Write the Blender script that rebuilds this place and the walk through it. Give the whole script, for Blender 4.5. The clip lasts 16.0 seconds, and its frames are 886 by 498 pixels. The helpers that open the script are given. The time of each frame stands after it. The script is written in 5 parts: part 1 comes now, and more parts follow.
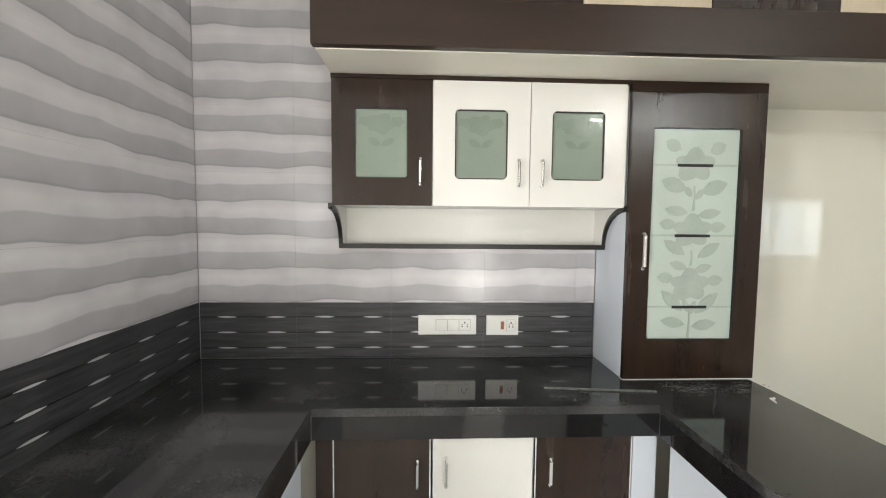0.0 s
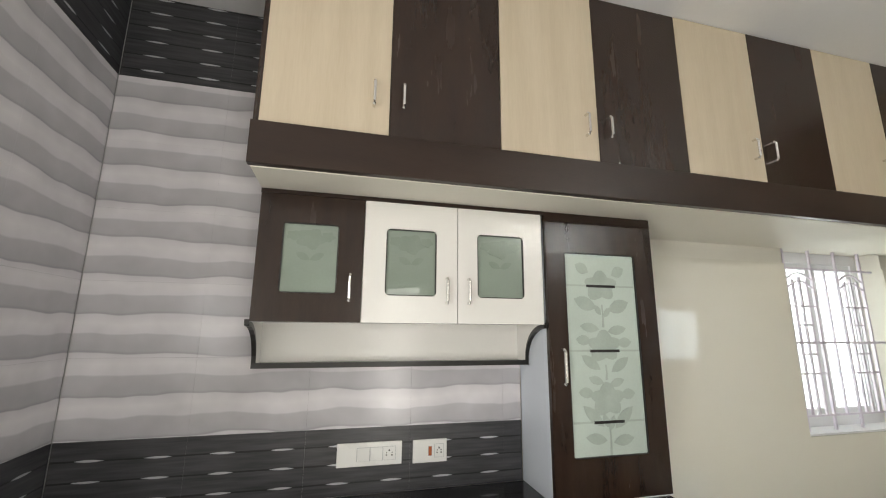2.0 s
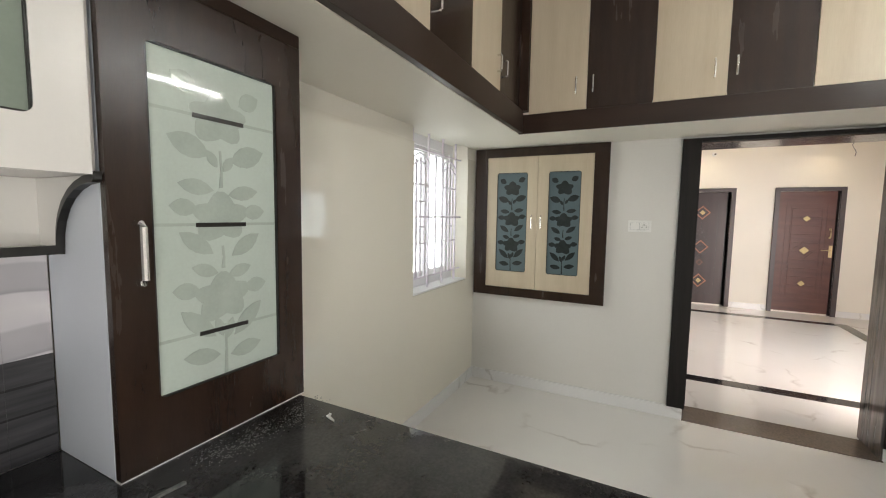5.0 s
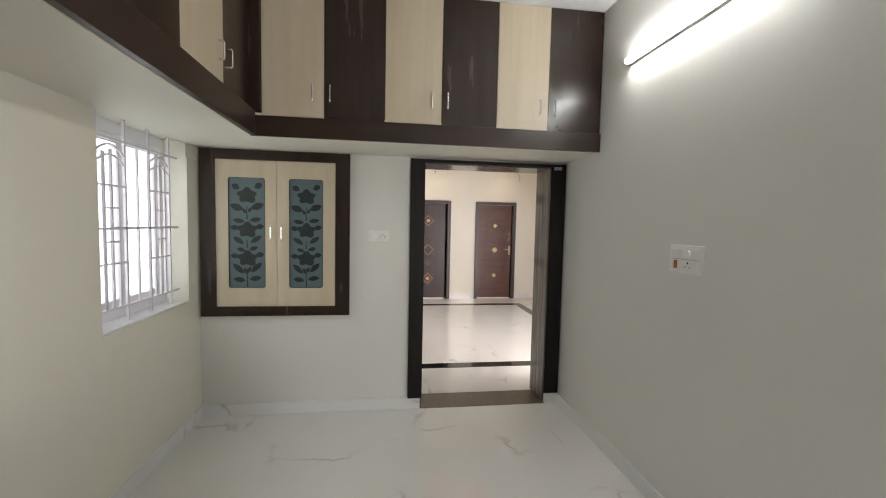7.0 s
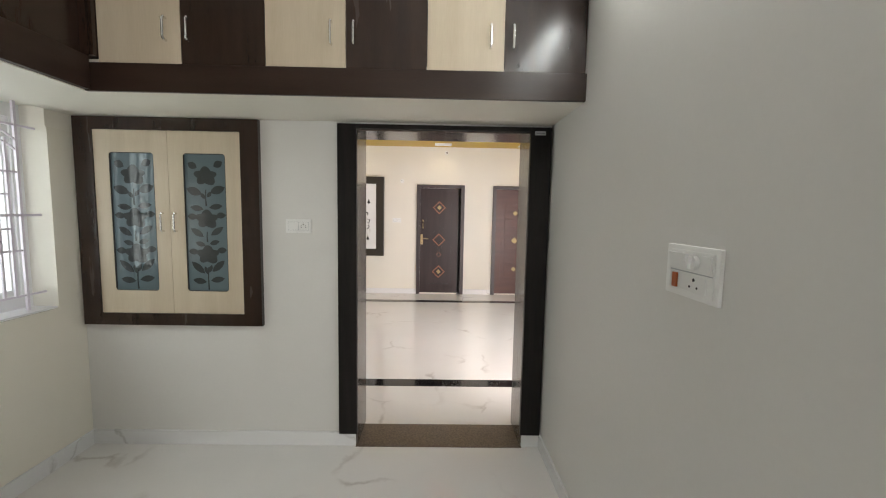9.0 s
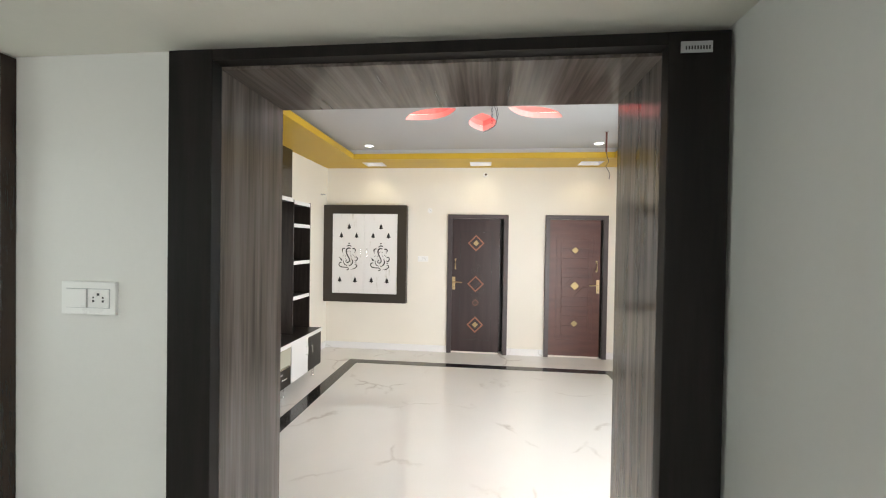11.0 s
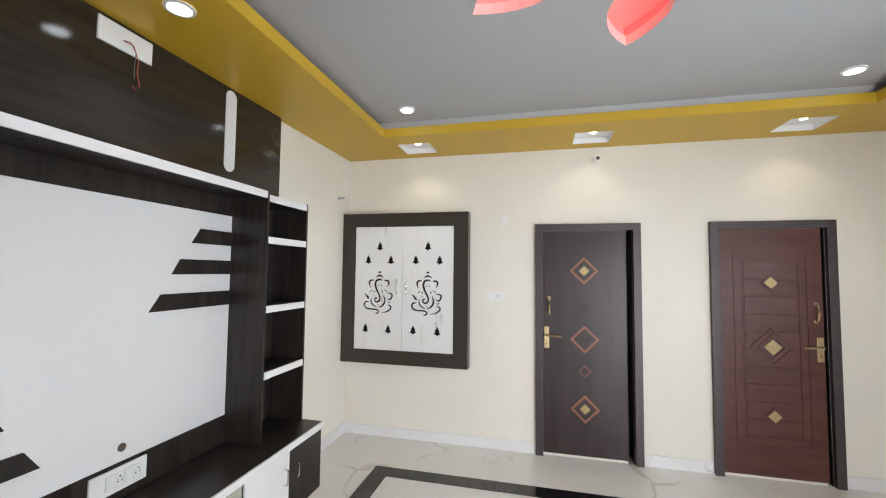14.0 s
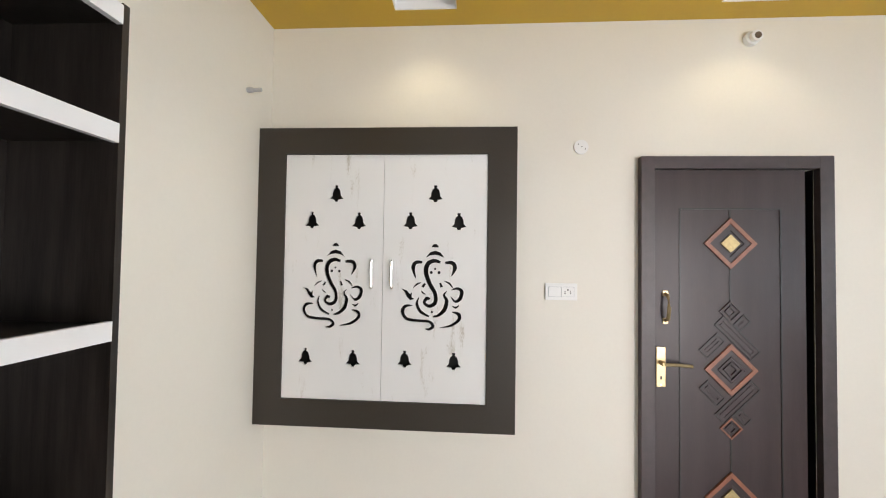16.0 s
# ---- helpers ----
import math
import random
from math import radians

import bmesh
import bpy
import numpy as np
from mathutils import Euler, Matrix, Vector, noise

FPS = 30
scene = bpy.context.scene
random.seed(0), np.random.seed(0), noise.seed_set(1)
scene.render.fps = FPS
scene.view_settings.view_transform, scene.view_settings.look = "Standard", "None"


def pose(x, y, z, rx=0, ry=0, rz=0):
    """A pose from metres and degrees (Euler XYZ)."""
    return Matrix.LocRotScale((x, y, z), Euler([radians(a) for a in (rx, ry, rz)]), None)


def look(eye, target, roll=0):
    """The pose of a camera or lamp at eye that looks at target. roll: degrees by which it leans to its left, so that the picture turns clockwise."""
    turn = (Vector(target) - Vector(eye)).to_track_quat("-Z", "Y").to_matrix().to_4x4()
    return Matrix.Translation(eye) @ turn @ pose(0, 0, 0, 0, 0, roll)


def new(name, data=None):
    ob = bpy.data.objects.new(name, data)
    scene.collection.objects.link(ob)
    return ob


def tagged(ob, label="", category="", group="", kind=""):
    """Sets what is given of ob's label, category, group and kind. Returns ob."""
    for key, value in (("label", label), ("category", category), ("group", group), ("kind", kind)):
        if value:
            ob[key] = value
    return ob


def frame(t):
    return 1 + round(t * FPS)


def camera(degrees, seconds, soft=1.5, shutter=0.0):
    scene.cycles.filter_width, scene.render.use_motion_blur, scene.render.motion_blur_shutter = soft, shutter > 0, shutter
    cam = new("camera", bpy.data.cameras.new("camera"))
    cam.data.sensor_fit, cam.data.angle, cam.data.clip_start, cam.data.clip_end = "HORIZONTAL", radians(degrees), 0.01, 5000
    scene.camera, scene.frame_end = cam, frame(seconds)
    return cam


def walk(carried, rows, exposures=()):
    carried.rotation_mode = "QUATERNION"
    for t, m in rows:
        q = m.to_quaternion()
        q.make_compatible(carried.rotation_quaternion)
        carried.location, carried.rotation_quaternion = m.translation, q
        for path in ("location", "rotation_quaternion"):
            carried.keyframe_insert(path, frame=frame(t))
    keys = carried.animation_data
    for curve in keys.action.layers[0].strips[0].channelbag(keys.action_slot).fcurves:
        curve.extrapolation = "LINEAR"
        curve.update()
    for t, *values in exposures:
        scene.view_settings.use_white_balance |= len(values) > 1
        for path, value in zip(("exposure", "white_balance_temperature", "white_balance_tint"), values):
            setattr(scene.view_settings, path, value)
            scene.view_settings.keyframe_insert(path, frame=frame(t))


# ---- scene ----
cam = camera(95.5, 16.0, soft=1.1)
PATH = [
    (0, (0.427, 0.514, 1.52), (0.511, 2.508, 1.395), 0.5),
    (0.5, (0.405, 0.513, 1.555), (0.699, 2.491, 1.605), 0.5),
    (1, (0.373, 0.486, 1.589), (0.766, 2.431, 1.843), 0.5),
    (1.5, (0.366, 0.482, 1.599), (0.799, 2.396, 1.984), 0.5),
    (2, (0.37, 0.522, 1.575), (0.851, 2.425, 1.959), 0.5),
    (2.5, (0.372, 0.559, 1.526), (0.933, 2.465, 1.758), 0.4),
    (3, (0.383, 0.597, 1.506), (1.089, 2.467, 1.534), 0.2),
    (3.5, (0.526, 0.691, 1.489), (1.454, 2.457, 1.352), 0.2),
    (4, (0.649, 0.807, 1.484), (1.856, 2.386, 1.266), 0.3),
    (4.5, (0.696, 0.944, 1.533), (2.216, 2.225, 1.313), 0.8),
    (5, (0.793, 1.066, 1.516), (2.572, 1.963, 1.348), 0.9),
    (5.2, (0.84, 1.098, 1.531), (2.698, 1.822, 1.381), 1.3),
    (7.3, (0.926, 1.023, 1.573), (2.895, 0.699, 1.441), 1.1),
    (7.5, (0.948, 0.927, 1.581), (2.915, 0.593, 1.445), 1.1),
    (8, (1.073, 0.662, 1.571), (3.046, 0.377, 1.415), 1.1),
    (8.5, (1.346, 0.42, 1.578), (3.331, 0.258, 1.398), 1.0),
    (8.7, (1.467, 0.34, 1.559), (3.455, 0.234, 1.373), 1.0),
    (10.8, (3.132, 0.03, 1.617), (5.119, 0.246, 1.552), 1.1),
    (11, (3.263, 0.063, 1.614), (5.252, 0.273, 1.588), 0.9),
    (11.5, (3.635, 0.076, 1.611), (5.624, 0.286, 1.662), 0.9),
    (11.8, (3.861, 0.049, 1.632), (5.848, 0.269, 1.71), 1.2),
    (12, (3.998, 0.038, 1.657), (5.983, 0.268, 1.749), 1.0),
    (12.2, (4.152, 0.059, 1.659), (6.135, 0.301, 1.756), 0.6),
    (12.5, (4.331, 0.096, 1.642), (6.306, 0.392, 1.753), 0.8),
    (13, (4.676, 0.212, 1.628), (6.637, 0.591, 1.739), 0.8),
    (13.5, (5.06, 0.338, 1.617), (7.007, 0.781, 1.733), 0.6),
    (14, (5.436, 0.583, 1.619), (7.378, 1.049, 1.727), 0.6),
    (14.5, (5.853, 0.809, 1.584), (7.803, 1.244, 1.689), 0.7),
    (15, (6.304, 1.031, 1.565), (8.271, 1.381, 1.657), 0.6),
    (15.5, (6.723, 1.261, 1.558), (8.708, 1.5, 1.623), 0.7),
    (16, (7.185, 1.449, 1.532), (9.18, 1.576, 1.587), 0.8),
]
walk(cam, [(t, look(eye, target, roll)) for t, eye, target, roll in PATH],
     exposures=[(0, 0.24, 6500, 9), (1.5, -0.08, 6600, 10), (3.5, 0.02, 6500, 10), (5, -0.22, 6600, 12), (7.5, -0.48, 6500, 12), (8.5, -0.44, 6500, 12), (10.8, -0.1, 6200, 6),
                (11.5, -0.12, 6300, 8), (12.0, -0.25, 6250, 8), (12.5, -0.5, 6000, 8), (14, -0.32, 5800, 6), (16, -0.28, 6050, 8)])


# ---- light ----
world = bpy.data.worlds.new("world")
scene.world = world
world.use_nodes = True
wn = world.node_tree.nodes
sky = wn.new("ShaderNodeTexSky")
sky.sky_type, sky.sun_disc = "NISHITA", False
sky.sun_elevation, sky.sun_rotation = radians(60), radians(90)
wn["Background"].inputs["Strength"].default_value = 0.15
world.node_tree.links.new(sky.outputs["Color"], wn["Background"].inputs["Color"])


def area_lamp(name, m, sx, sy, watts, color):
    data = bpy.data.lights.new(name, "AREA")
    data.shape, data.size, data.size_y, data.energy, data.color = "RECTANGLE", sx, sy, watts, color
    ob = new(name, data)
    ob.matrix_world = m
    return ob


def spot_lamp(name, x, y, z, watts, color, angle=110):
    data = bpy.data.lights.new(name, "SPOT")
    data.energy, data.color, data.spot_size, data.spot_blend, data.shadow_soft_size = watts, color, radians(angle), 0.6, 0.03
    ob = new(name, data)
    ob.matrix_world = pose(x, y, z)
    return ob


sun_data = bpy.data.lights.new("sun", "SUN")
sun_data.energy, sun_data.angle, sun_data.color = 2.0, radians(0.5), (1.0, 0.95, 0.88)
new("sun", sun_data).matrix_world = pose(0, 0, 8, 0, 30, 0)
# daylight in the windows; fill light in openings added out of view
area_lamp("daylight_utility_window", look((-1.45, -2.46, 1.6), (0.2, 1.5, 1.5)), 0.58, 1.0, 9, (1.0, 0.99, 0.95))
# added fill lamp that brightens the tiled west wall; no source known there
area_lamp("fill_utility_east", look((1.34, -1.55, 1.1), (-0.6, 1.2, 1.3)), 0.9, 2.0, 38, (1.0, 0.97, 0.91))
# fill lamp in an opening added to the unseen west wall
area_lamp("fill_utility_west", look((-2.27, -0.9, 1.1), (0.2, 0.3, 1.4)), 1.1, 2.0, 84, (1.0, 0.97, 0.91))
area_lamp("daylight_kitchen_north", look((3.605, 2.80, 1.535), (3.605, 0.0, 1.534)), 1.15, 1.4, 24, (0.92, 1.0, 0.96))
area_lamp("daylight_hall_south", look((6.75, -2.46, 1.5), (6.75, 0, 1.0)), 1.6, 1.1, 52, (0.82, 0.95, 1.0))
# invented fill lamp for the hall, set in an added opening
area_lamp("fill_hall_west", look((4.40, -1.40, 1.05), (7.0, 0.78, 1.0)), 0.95, 1.95, 94, (1.0, 0.89, 0.84)).data.spread = radians(125)

# ---- materials ----


def material(name, color, rough=0.5, metal=0.0, var=0.08, scale=6.0, bump=0.0, bump_scale=120.0, stretch=(1, 1, 1), coat=0.0, spec=0.5, object_space=False, color2=None, contrast=(0.3, 0.7)):
    """A surface with variation at two scales and fine relief."""
    m = bpy.data.materials.new(name)
    m.use_nodes = True
    n, l = m.node_tree.nodes, m.node_tree.links
    b = n["Principled BSDF"]
    b.inputs["Metallic"].default_value = metal
    b.inputs["Specular IOR Level"].default_value = spec
    b.inputs["Coat Weight"].default_value = coat
    b.inputs["Coat Roughness"].default_value = 0.08
    geo = n.new("ShaderNodeTexCoord")
    mp = n.new("ShaderNodeMapping")
    mp.inputs["Scale"].default_value = stretch
    if object_space:
        l.new(geo.outputs["Object"], mp.inputs["Vector"])
    else:
        g2 = n.new("ShaderNodeNewGeometry")
        l.new(g2.outputs["Position"], mp.inputs["Vector"])
    n1 = n.new("ShaderNodeTexNoise")
    n1.inputs["Scale"].default_value = scale
    n1.inputs["Detail"].default_value = 6
    n2 = n.new("ShaderNodeTexNoise")
    n2.inputs["Scale"].default_value = bump_scale
    n2.inputs["Detail"].default_value = 3
    l.new(mp.outputs["Vector"], n1.inputs["Vector"])
    l.new(mp.outputs["Vector"], n2.inputs["Vector"])
    add = n.new("ShaderNodeMath")
    add.operation = "MULTIPLY_ADD"
    l.new(n2.outputs["Fac"], add.inputs[0])
    add.inputs[1].default_value = 0.35
    l.new(n1.outputs["Fac"], add.inputs[2])
    ramp = n.new("ShaderNodeValToRGB")
    ramp.color_ramp.elements[0].position = contrast[0] + 0.17
    ramp.color_ramp.elements[1].position = contrast[1] + 0.17
    c2 = color2 or [min(1, c * (1 + var)) for c in color]
    c1 = color if color2 else [c * (1 - var) for c in color]
    ramp.color_ramp.elements[0].color = (*c1, 1)
    ramp.color_ramp.elements[1].color = (*c2, 1)
    l.new(add.outputs[0], ramp.inputs["Fac"])
    l.new(ramp.outputs["Color"], b.inputs["Base Color"])
    rr = n.new("ShaderNodeMapRange")
    rr.inputs["To Min"].default_value = max(0.02, rough * 0.8)
    rr.inputs["To Max"].default_value = min(1, rough * 1.25)
    l.new(n1.outputs["Fac"], rr.inputs["Value"])
    l.new(rr.outputs["Result"], b.inputs["Roughness"])
    if bump:
        bp = n.new("ShaderNodeBump")
        bp.inputs["Strength"].default_value = bump
        bp.inputs["Distance"].default_value = 0.002
        l.new(n2.outputs["Fac"], bp.inputs["Height"])
        l.new(bp.outputs["Normal"], b.inputs["Normal"])
    return m


def glow(name, color, strength):
    m = bpy.data.materials.new(name)
    m.use_nodes = True
    b = m.node_tree.nodes["Principled BSDF"]
    b.inputs["Base Color"].default_value = (0.8, 0.8, 0.8, 1)
    b.inputs["Emission Color"].default_value = (*color, 1)
    b.inputs["Emission Strength"].default_value = strength
    return m


def frosted(name, color, rough, transmission, alpha=1.0):
    m = material(name, color, rough * 0.5, var=0.06, scale=3.0)
    b = m.node_tree.nodes["Principled BSDF"]
    b.inputs["Transmission Weight"].default_value = transmission
    b.inputs["IOR"].default_value = 1.45
    return m


def math_node(n, l, op, a, b_=None, c=None):
    k = n.new("ShaderNodeMath")
    k.operation = op
    for i, v in enumerate((a, b_, c)):
        if v is None:
            continue
        if isinstance(v, (int, float)):
            k.inputs[i].default_value = v
        else:
            l.new(v, k.inputs[i])
    return k.outputs[0]


def marble(name, base, vein, rough, vein_scale=0.9, joints=False):
    """Polished veined marble."""
    m = material(name, base, rough, var=0.03, scale=1.3)
    n, l = m.node_tree.nodes, m.node_tree.links
    b = n["Principled BSDF"]
    geo = n.new("ShaderNodeNewGeometry")
    warp = n.new("ShaderNodeTexNoise")
    warp.inputs["Scale"].default_value, warp.inputs["Detail"].default_value = 1.6, 7
    l.new(geo.outputs["Position"], warp.inputs["Vector"])
    mix = n.new("ShaderNodeMix")
    mix.data_type = "VECTOR"
    mix.inputs["Factor"].default_value = 0.42
    l.new(geo.outputs["Position"], mix.inputs[4])
    l.new(warp.outputs["Color"], mix.inputs[5])
    vor = n.new("ShaderNodeTexVoronoi")
    vor.feature = "DISTANCE_TO_EDGE"
    vor.inputs["Scale"].default_value = vein_scale * 1.8
    l.new(mix.outputs[1], vor.inputs["Vector"])
    vr = n.new("ShaderNodeValToRGB")
    vr.color_ramp.elements[0].position, vr.color_ramp.elements[0].color = 0.0, (1, 1, 1, 1)
    vr.color_ramp.elements[1].position, vr.color_ramp.elements[1].color = 0.022, (0, 0, 0, 1)
    l.new(vor.outputs["Distance"], vr.inputs["Fac"])
    gate = n.new("ShaderNodeTexNoise")
    gate.inputs["Scale"].default_value = 2.3
    l.new(geo.outputs["Position"], gate.inputs["Vector"])
    gr = n.new("ShaderNodeValToRGB")
    gr.color_ramp.elements[0].position, gr.color_ramp.elements[1].position = 0.50, 0.66
    l.new(gate.outputs["Fac"], gr.inputs["Fac"])
    mul = n.new("ShaderNodeMath")
    mul.operation = "MULTIPLY"
    l.new(vr.outputs["Color"], mul.inputs[0])
    l.new(gr.outputs["Color"], mul.inputs[1])
    cm = n.new("ShaderNodeMix")
    cm.data_type = "RGBA"
    l.new(math_node(n, l, "MULTIPLY", mul.outputs[0], 0.62), cm.inputs["Factor"])
    old = b.inputs["Base Color"].links[0].from_socket
    l.new(old, cm.inputs[6])
    cm.inputs[7].default_value = (*vein, 1)
    l.new(cm.outputs[2], b.inputs["Base Color"])
    return m


def tile_coords(n, l):
    geo = n.new("ShaderNodeNewGeometry")
    sep = n.new("ShaderNodeSeparateXYZ")
    l.new(geo.outputs["Position"], sep.inputs[0])
    u = math_node(n, l, "SUBTRACT", sep.outputs[0], sep.outputs[1])
    return u, sep.outputs[2]


def striped_tile():
    """Glazed ceramic with wavy grey and white bands."""
    m = bpy.data.materials.new("striped_tile")
    m.use_nodes = True
    n, l = m.node_tree.nodes, m.node_tree.links
    b = n["Principled BSDF"]
    b.inputs["Roughness"].default_value = 0.16
    u, v = tile_coords(n, l)
    com = n.new("ShaderNodeCombineXYZ")
    l.new(u, com.inputs[0])
    l.new(v, com.inputs[2])
    mp = n.new("ShaderNodeMapping")
    mp.inputs["Scale"].default_value = (4.2, 1, 5.0)
    l.new(com.outputs[0], mp.inputs[0])
    wav = n.new("ShaderNodeTexNoise")
    wav.inputs["Scale"].default_value, wav.inputs["Detail"].default_value = 1.0, 1.5
    l.new(mp.outputs[0], wav.inputs["Vector"])
    off = math_node(n, l, "MULTIPLY_ADD", wav.outputs["Fac"], 0.055, -0.0275)
    vv = math_node(n, l, "ADD", v, off)
    saw = math_node(n, l, "FRACT", math_node(n, l, "DIVIDE", math_node(n, l, "ADD", vv, 0.1185), 0.158))
    ramp = n.new("ShaderNodeValToRGB")
    e = ramp.color_ramp.elements
    ramp.color_ramp.interpolation = "LINEAR"
    e[0].position, e[0].color = 0.0, (0.40, 0.39, 0.42, 1)
    e[1].position, e[1].color = 0.06, (0.48, 0.47, 0.50, 1)
    for p, c in ((0.46, (0.54, 0.53, 0.56, 1)), (0.50, (0.70, 0.68, 0.71, 1)), (0.75, (0.76, 0.74, 0.76, 1)), (0.97, (0.68, 0.66, 0.69, 1)), (1.0, (0.40, 0.39, 0.42, 1))):
        k = e.new(p)
        k.color = c
    l.new(saw, ramp.inputs["Fac"])
    cell = n.new("ShaderNodeTexNoise")
    cell.inputs["Scale"].default_value = 1.7
    l.new(mp.outputs[0], cell.inputs["Vector"])
    hv = n.new("ShaderNodeHueSaturation")
    l.new(math_node(n, l, "MULTIPLY_ADD", cell.outputs["Fac"], 0.35, 0.80), hv.inputs["Value"])
    l.new(ramp.outputs["Color"], hv.inputs["Color"])
    l.new(hv.outputs["Color"], b.inputs["Base Color"])
    bp = n.new("ShaderNodeBump")
    bp.inputs["Strength"].default_value, bp.inputs["Distance"].default_value = 0.12, 0.003
    l.new(saw, bp.inputs["Height"])
    l.new(bp.outputs["Normal"], b.inputs["Normal"])
    return m


def dark_tile():
    """Charcoal ridged ceramic with short silver dashes."""
    m = bpy.data.materials.new("charcoal_dash_tile")
    m.use_nodes = True
    n, l = m.node_tree.nodes, m.node_tree.links
    b = n["Principled BSDF"]
    b.inputs["Roughness"].default_value = 0.32
    u, v = tile_coords(n, l)
    com = n.new("ShaderNodeCombineXYZ")
    l.new(u, com.inputs[0])
    l.new(v, com.inputs[2])
    mp = n.new("ShaderNodeMapping")
    mp.inputs["Scale"].default_value = (3.0, 1, 40.0)
    l.new(com.outputs[0], mp.inputs[0])
    no = n.new("ShaderNodeTexNoise")
    no.inputs["Scale"].default_value, no.inputs["Detail"].default_value = 1.5, 4
    l.new(mp.outputs[0], no.inputs["Vector"])
    ramp = n.new("ShaderNodeValToRGB")
    ramp.color_ramp.elements[0].position, ramp.color_ramp.elements[0].color = 0.3, (0.028, 0.028, 0.032, 1)
    ramp.color_ramp.elements[1].position, ramp.color_ramp.elements[1].color = 0.75, (0.085, 0.085, 0.092, 1)
    l.new(no.outputs["Fac"], ramp.inputs["Fac"])
    row = math_node(n, l, "DIVIDE", math_node(n, l, "SUBTRACT", v, 0.815), 0.0745)
    fz = math_node(n, l, "FRACT", row)
    fu = math_node(n, l, "FRACT", math_node(n, l, "DIVIDE", math_node(n, l, "ADD", u, 0.0934), 0.229))
    du = math_node(n, l, "DIVIDE", math_node(n, l, "SUBTRACT", fu, 0.5), 0.21)
    taper = math_node(n, l, "MULTIPLY", math_node(n, l, "SUBTRACT", 1.0, math_node(n, l, "MULTIPLY", du, du)), 0.06)
    wob = math_node(n, l, "MULTIPLY_ADD", no.outputs["Fac"], 0.10, 0.37)
    away = math_node(n, l, "ABSOLUTE", math_node(n, l, "SUBTRACT", fz, wob))
    dash = math_node(n, l, "LESS_THAN", away, taper)
    groove = math_node(n, l, "LESS_THAN", away, 0.045)
    shade = n.new("ShaderNodeMix")
    shade.data_type = "RGBA"
    l.new(groove, shade.inputs["Factor"])
    l.new(ramp.outputs["Color"], shade.inputs[6])
    shade.inputs[7].default_value = (0.012, 0.012, 0.014, 1)
    cm = n.new("ShaderNodeMix")
    cm.data_type = "RGBA"
    l.new(dash, cm.inputs["Factor"])
    l.new(shade.outputs[2], cm.inputs[6])
    cm.inputs[7].default_value = (0.54, 0.55, 0.58, 1)
    l.new(cm.outputs[2], b.inputs["Base Color"])
    bp = n.new("ShaderNodeBump")
    bp.inputs["Strength"].default_value, bp.inputs["Distance"].default_value = 0.4, 0.002
    l.new(math_node(n, l, "SUBTRACT", no.outputs["Fac"], groove), bp.inputs["Height"])
    l.new(bp.outputs["Normal"], b.inputs["Normal"])
    return m


CREAM = material("cream_wall_paint", (0.78, 0.75, 0.67), 0.55, var=0.02, scale=1.5, bump=0.06, bump_scale=60)
GREYWALL = material("pale_grey_wall_paint", (0.70, 0.69, 0.66), 0.5, var=0.02, scale=1.2, bump=0.06, bump_scale=60)
GLOSSWALL = material("glossy_ivory_wall_tile", (0.80, 0.77, 0.68), 0.045, var=0.015, scale=1.0)
WHITECEIL = material("white_ceiling_paint", (0.80, 0.80, 0.80), 0.7, var=0.02, scale=1.0, bump=0.04, bump_scale=50)
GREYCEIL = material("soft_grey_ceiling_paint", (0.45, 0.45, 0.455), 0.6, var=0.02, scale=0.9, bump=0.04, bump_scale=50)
YELLOW = material("mustard_yellow_paint", (0.56, 0.36, 0.022), 0.42, var=0.04, scale=1.5, bump=0.05, bump_scale=60)
SALMON = material("salmon_recess_paint", (0.86, 0.38, 0.36), 0.6, var=0.03, scale=4.0)
MARBLE = marble("cream_veined_marble", (0.74, 0.725, 0.70), (0.42, 0.38, 0.35), 0.055)
SKIRT = marble("white_marble_skirting", (0.78, 0.78, 0.78), (0.42, 0.40, 0.38), 0.12, 1.6)
EDGEPINK = material("pale_pink_recess_edge", (0.86, 0.63, 0.60), 0.6, var=0.03, scale=4.0)
DUSTYGRANITE = material("dusty_black_granite", (0.010, 0.010, 0.011), 0.06, scale=3.2, color2=(0.068, 0.068, 0.070), contrast=(0.34, 0.74))
GRANITE = material("black_polished_granite", (0.006, 0.006, 0.007), 0.07, scale=90, color2=(0.013, 0.013, 0.014), contrast=(0.45, 0.8))
SPECKLE = material("speckled_black_granite", (0.008, 0.008, 0.009), 0.08, scale=70, color2=(0.16, 0.15, 0.14), contrast=(0.52, 0.75))
BROWNSTONE = material("brown_granite_sill", (0.13, 0.10, 0.08), 0.16, var=0.25, scale=80)
WENGE = material("dark_brown_laminate", (0.020, 0.0105, 0.007), 0.25, spec=0.45, scale=14, color2=(0.033, 0.018, 0.012), stretch=(1, 1, 0.12), bump=0.06, bump_scale=260)
WENGE_H = material("dark_brown_laminate_long_grain", (0.020, 0.0105, 0.007), 0.32, spec=0.35, scale=14, color2=(0.032, 0.0175, 0.012), stretch=(0.12, 0.12, 1), bump=0.06, bump_scale=260)
TVDARK = material("charcoal_brown_wood_grain_laminate", (0.011, 0.009, 0.0075), 0.32, spec=0.35, scale=30, color2=(0.034, 0.028, 0.024), stretch=(1, 1, 0.08), bump=0.12, bump_scale=200)
TVGLOSS = material("charcoal_brown_gloss_laminate", (0.022, 0.018, 0.014), 0.10, spec=0.45, scale=26, color2=(0.036, 0.029, 0.023), stretch=(0.1, 0.1, 1), bump=0.10, bump_scale=120)
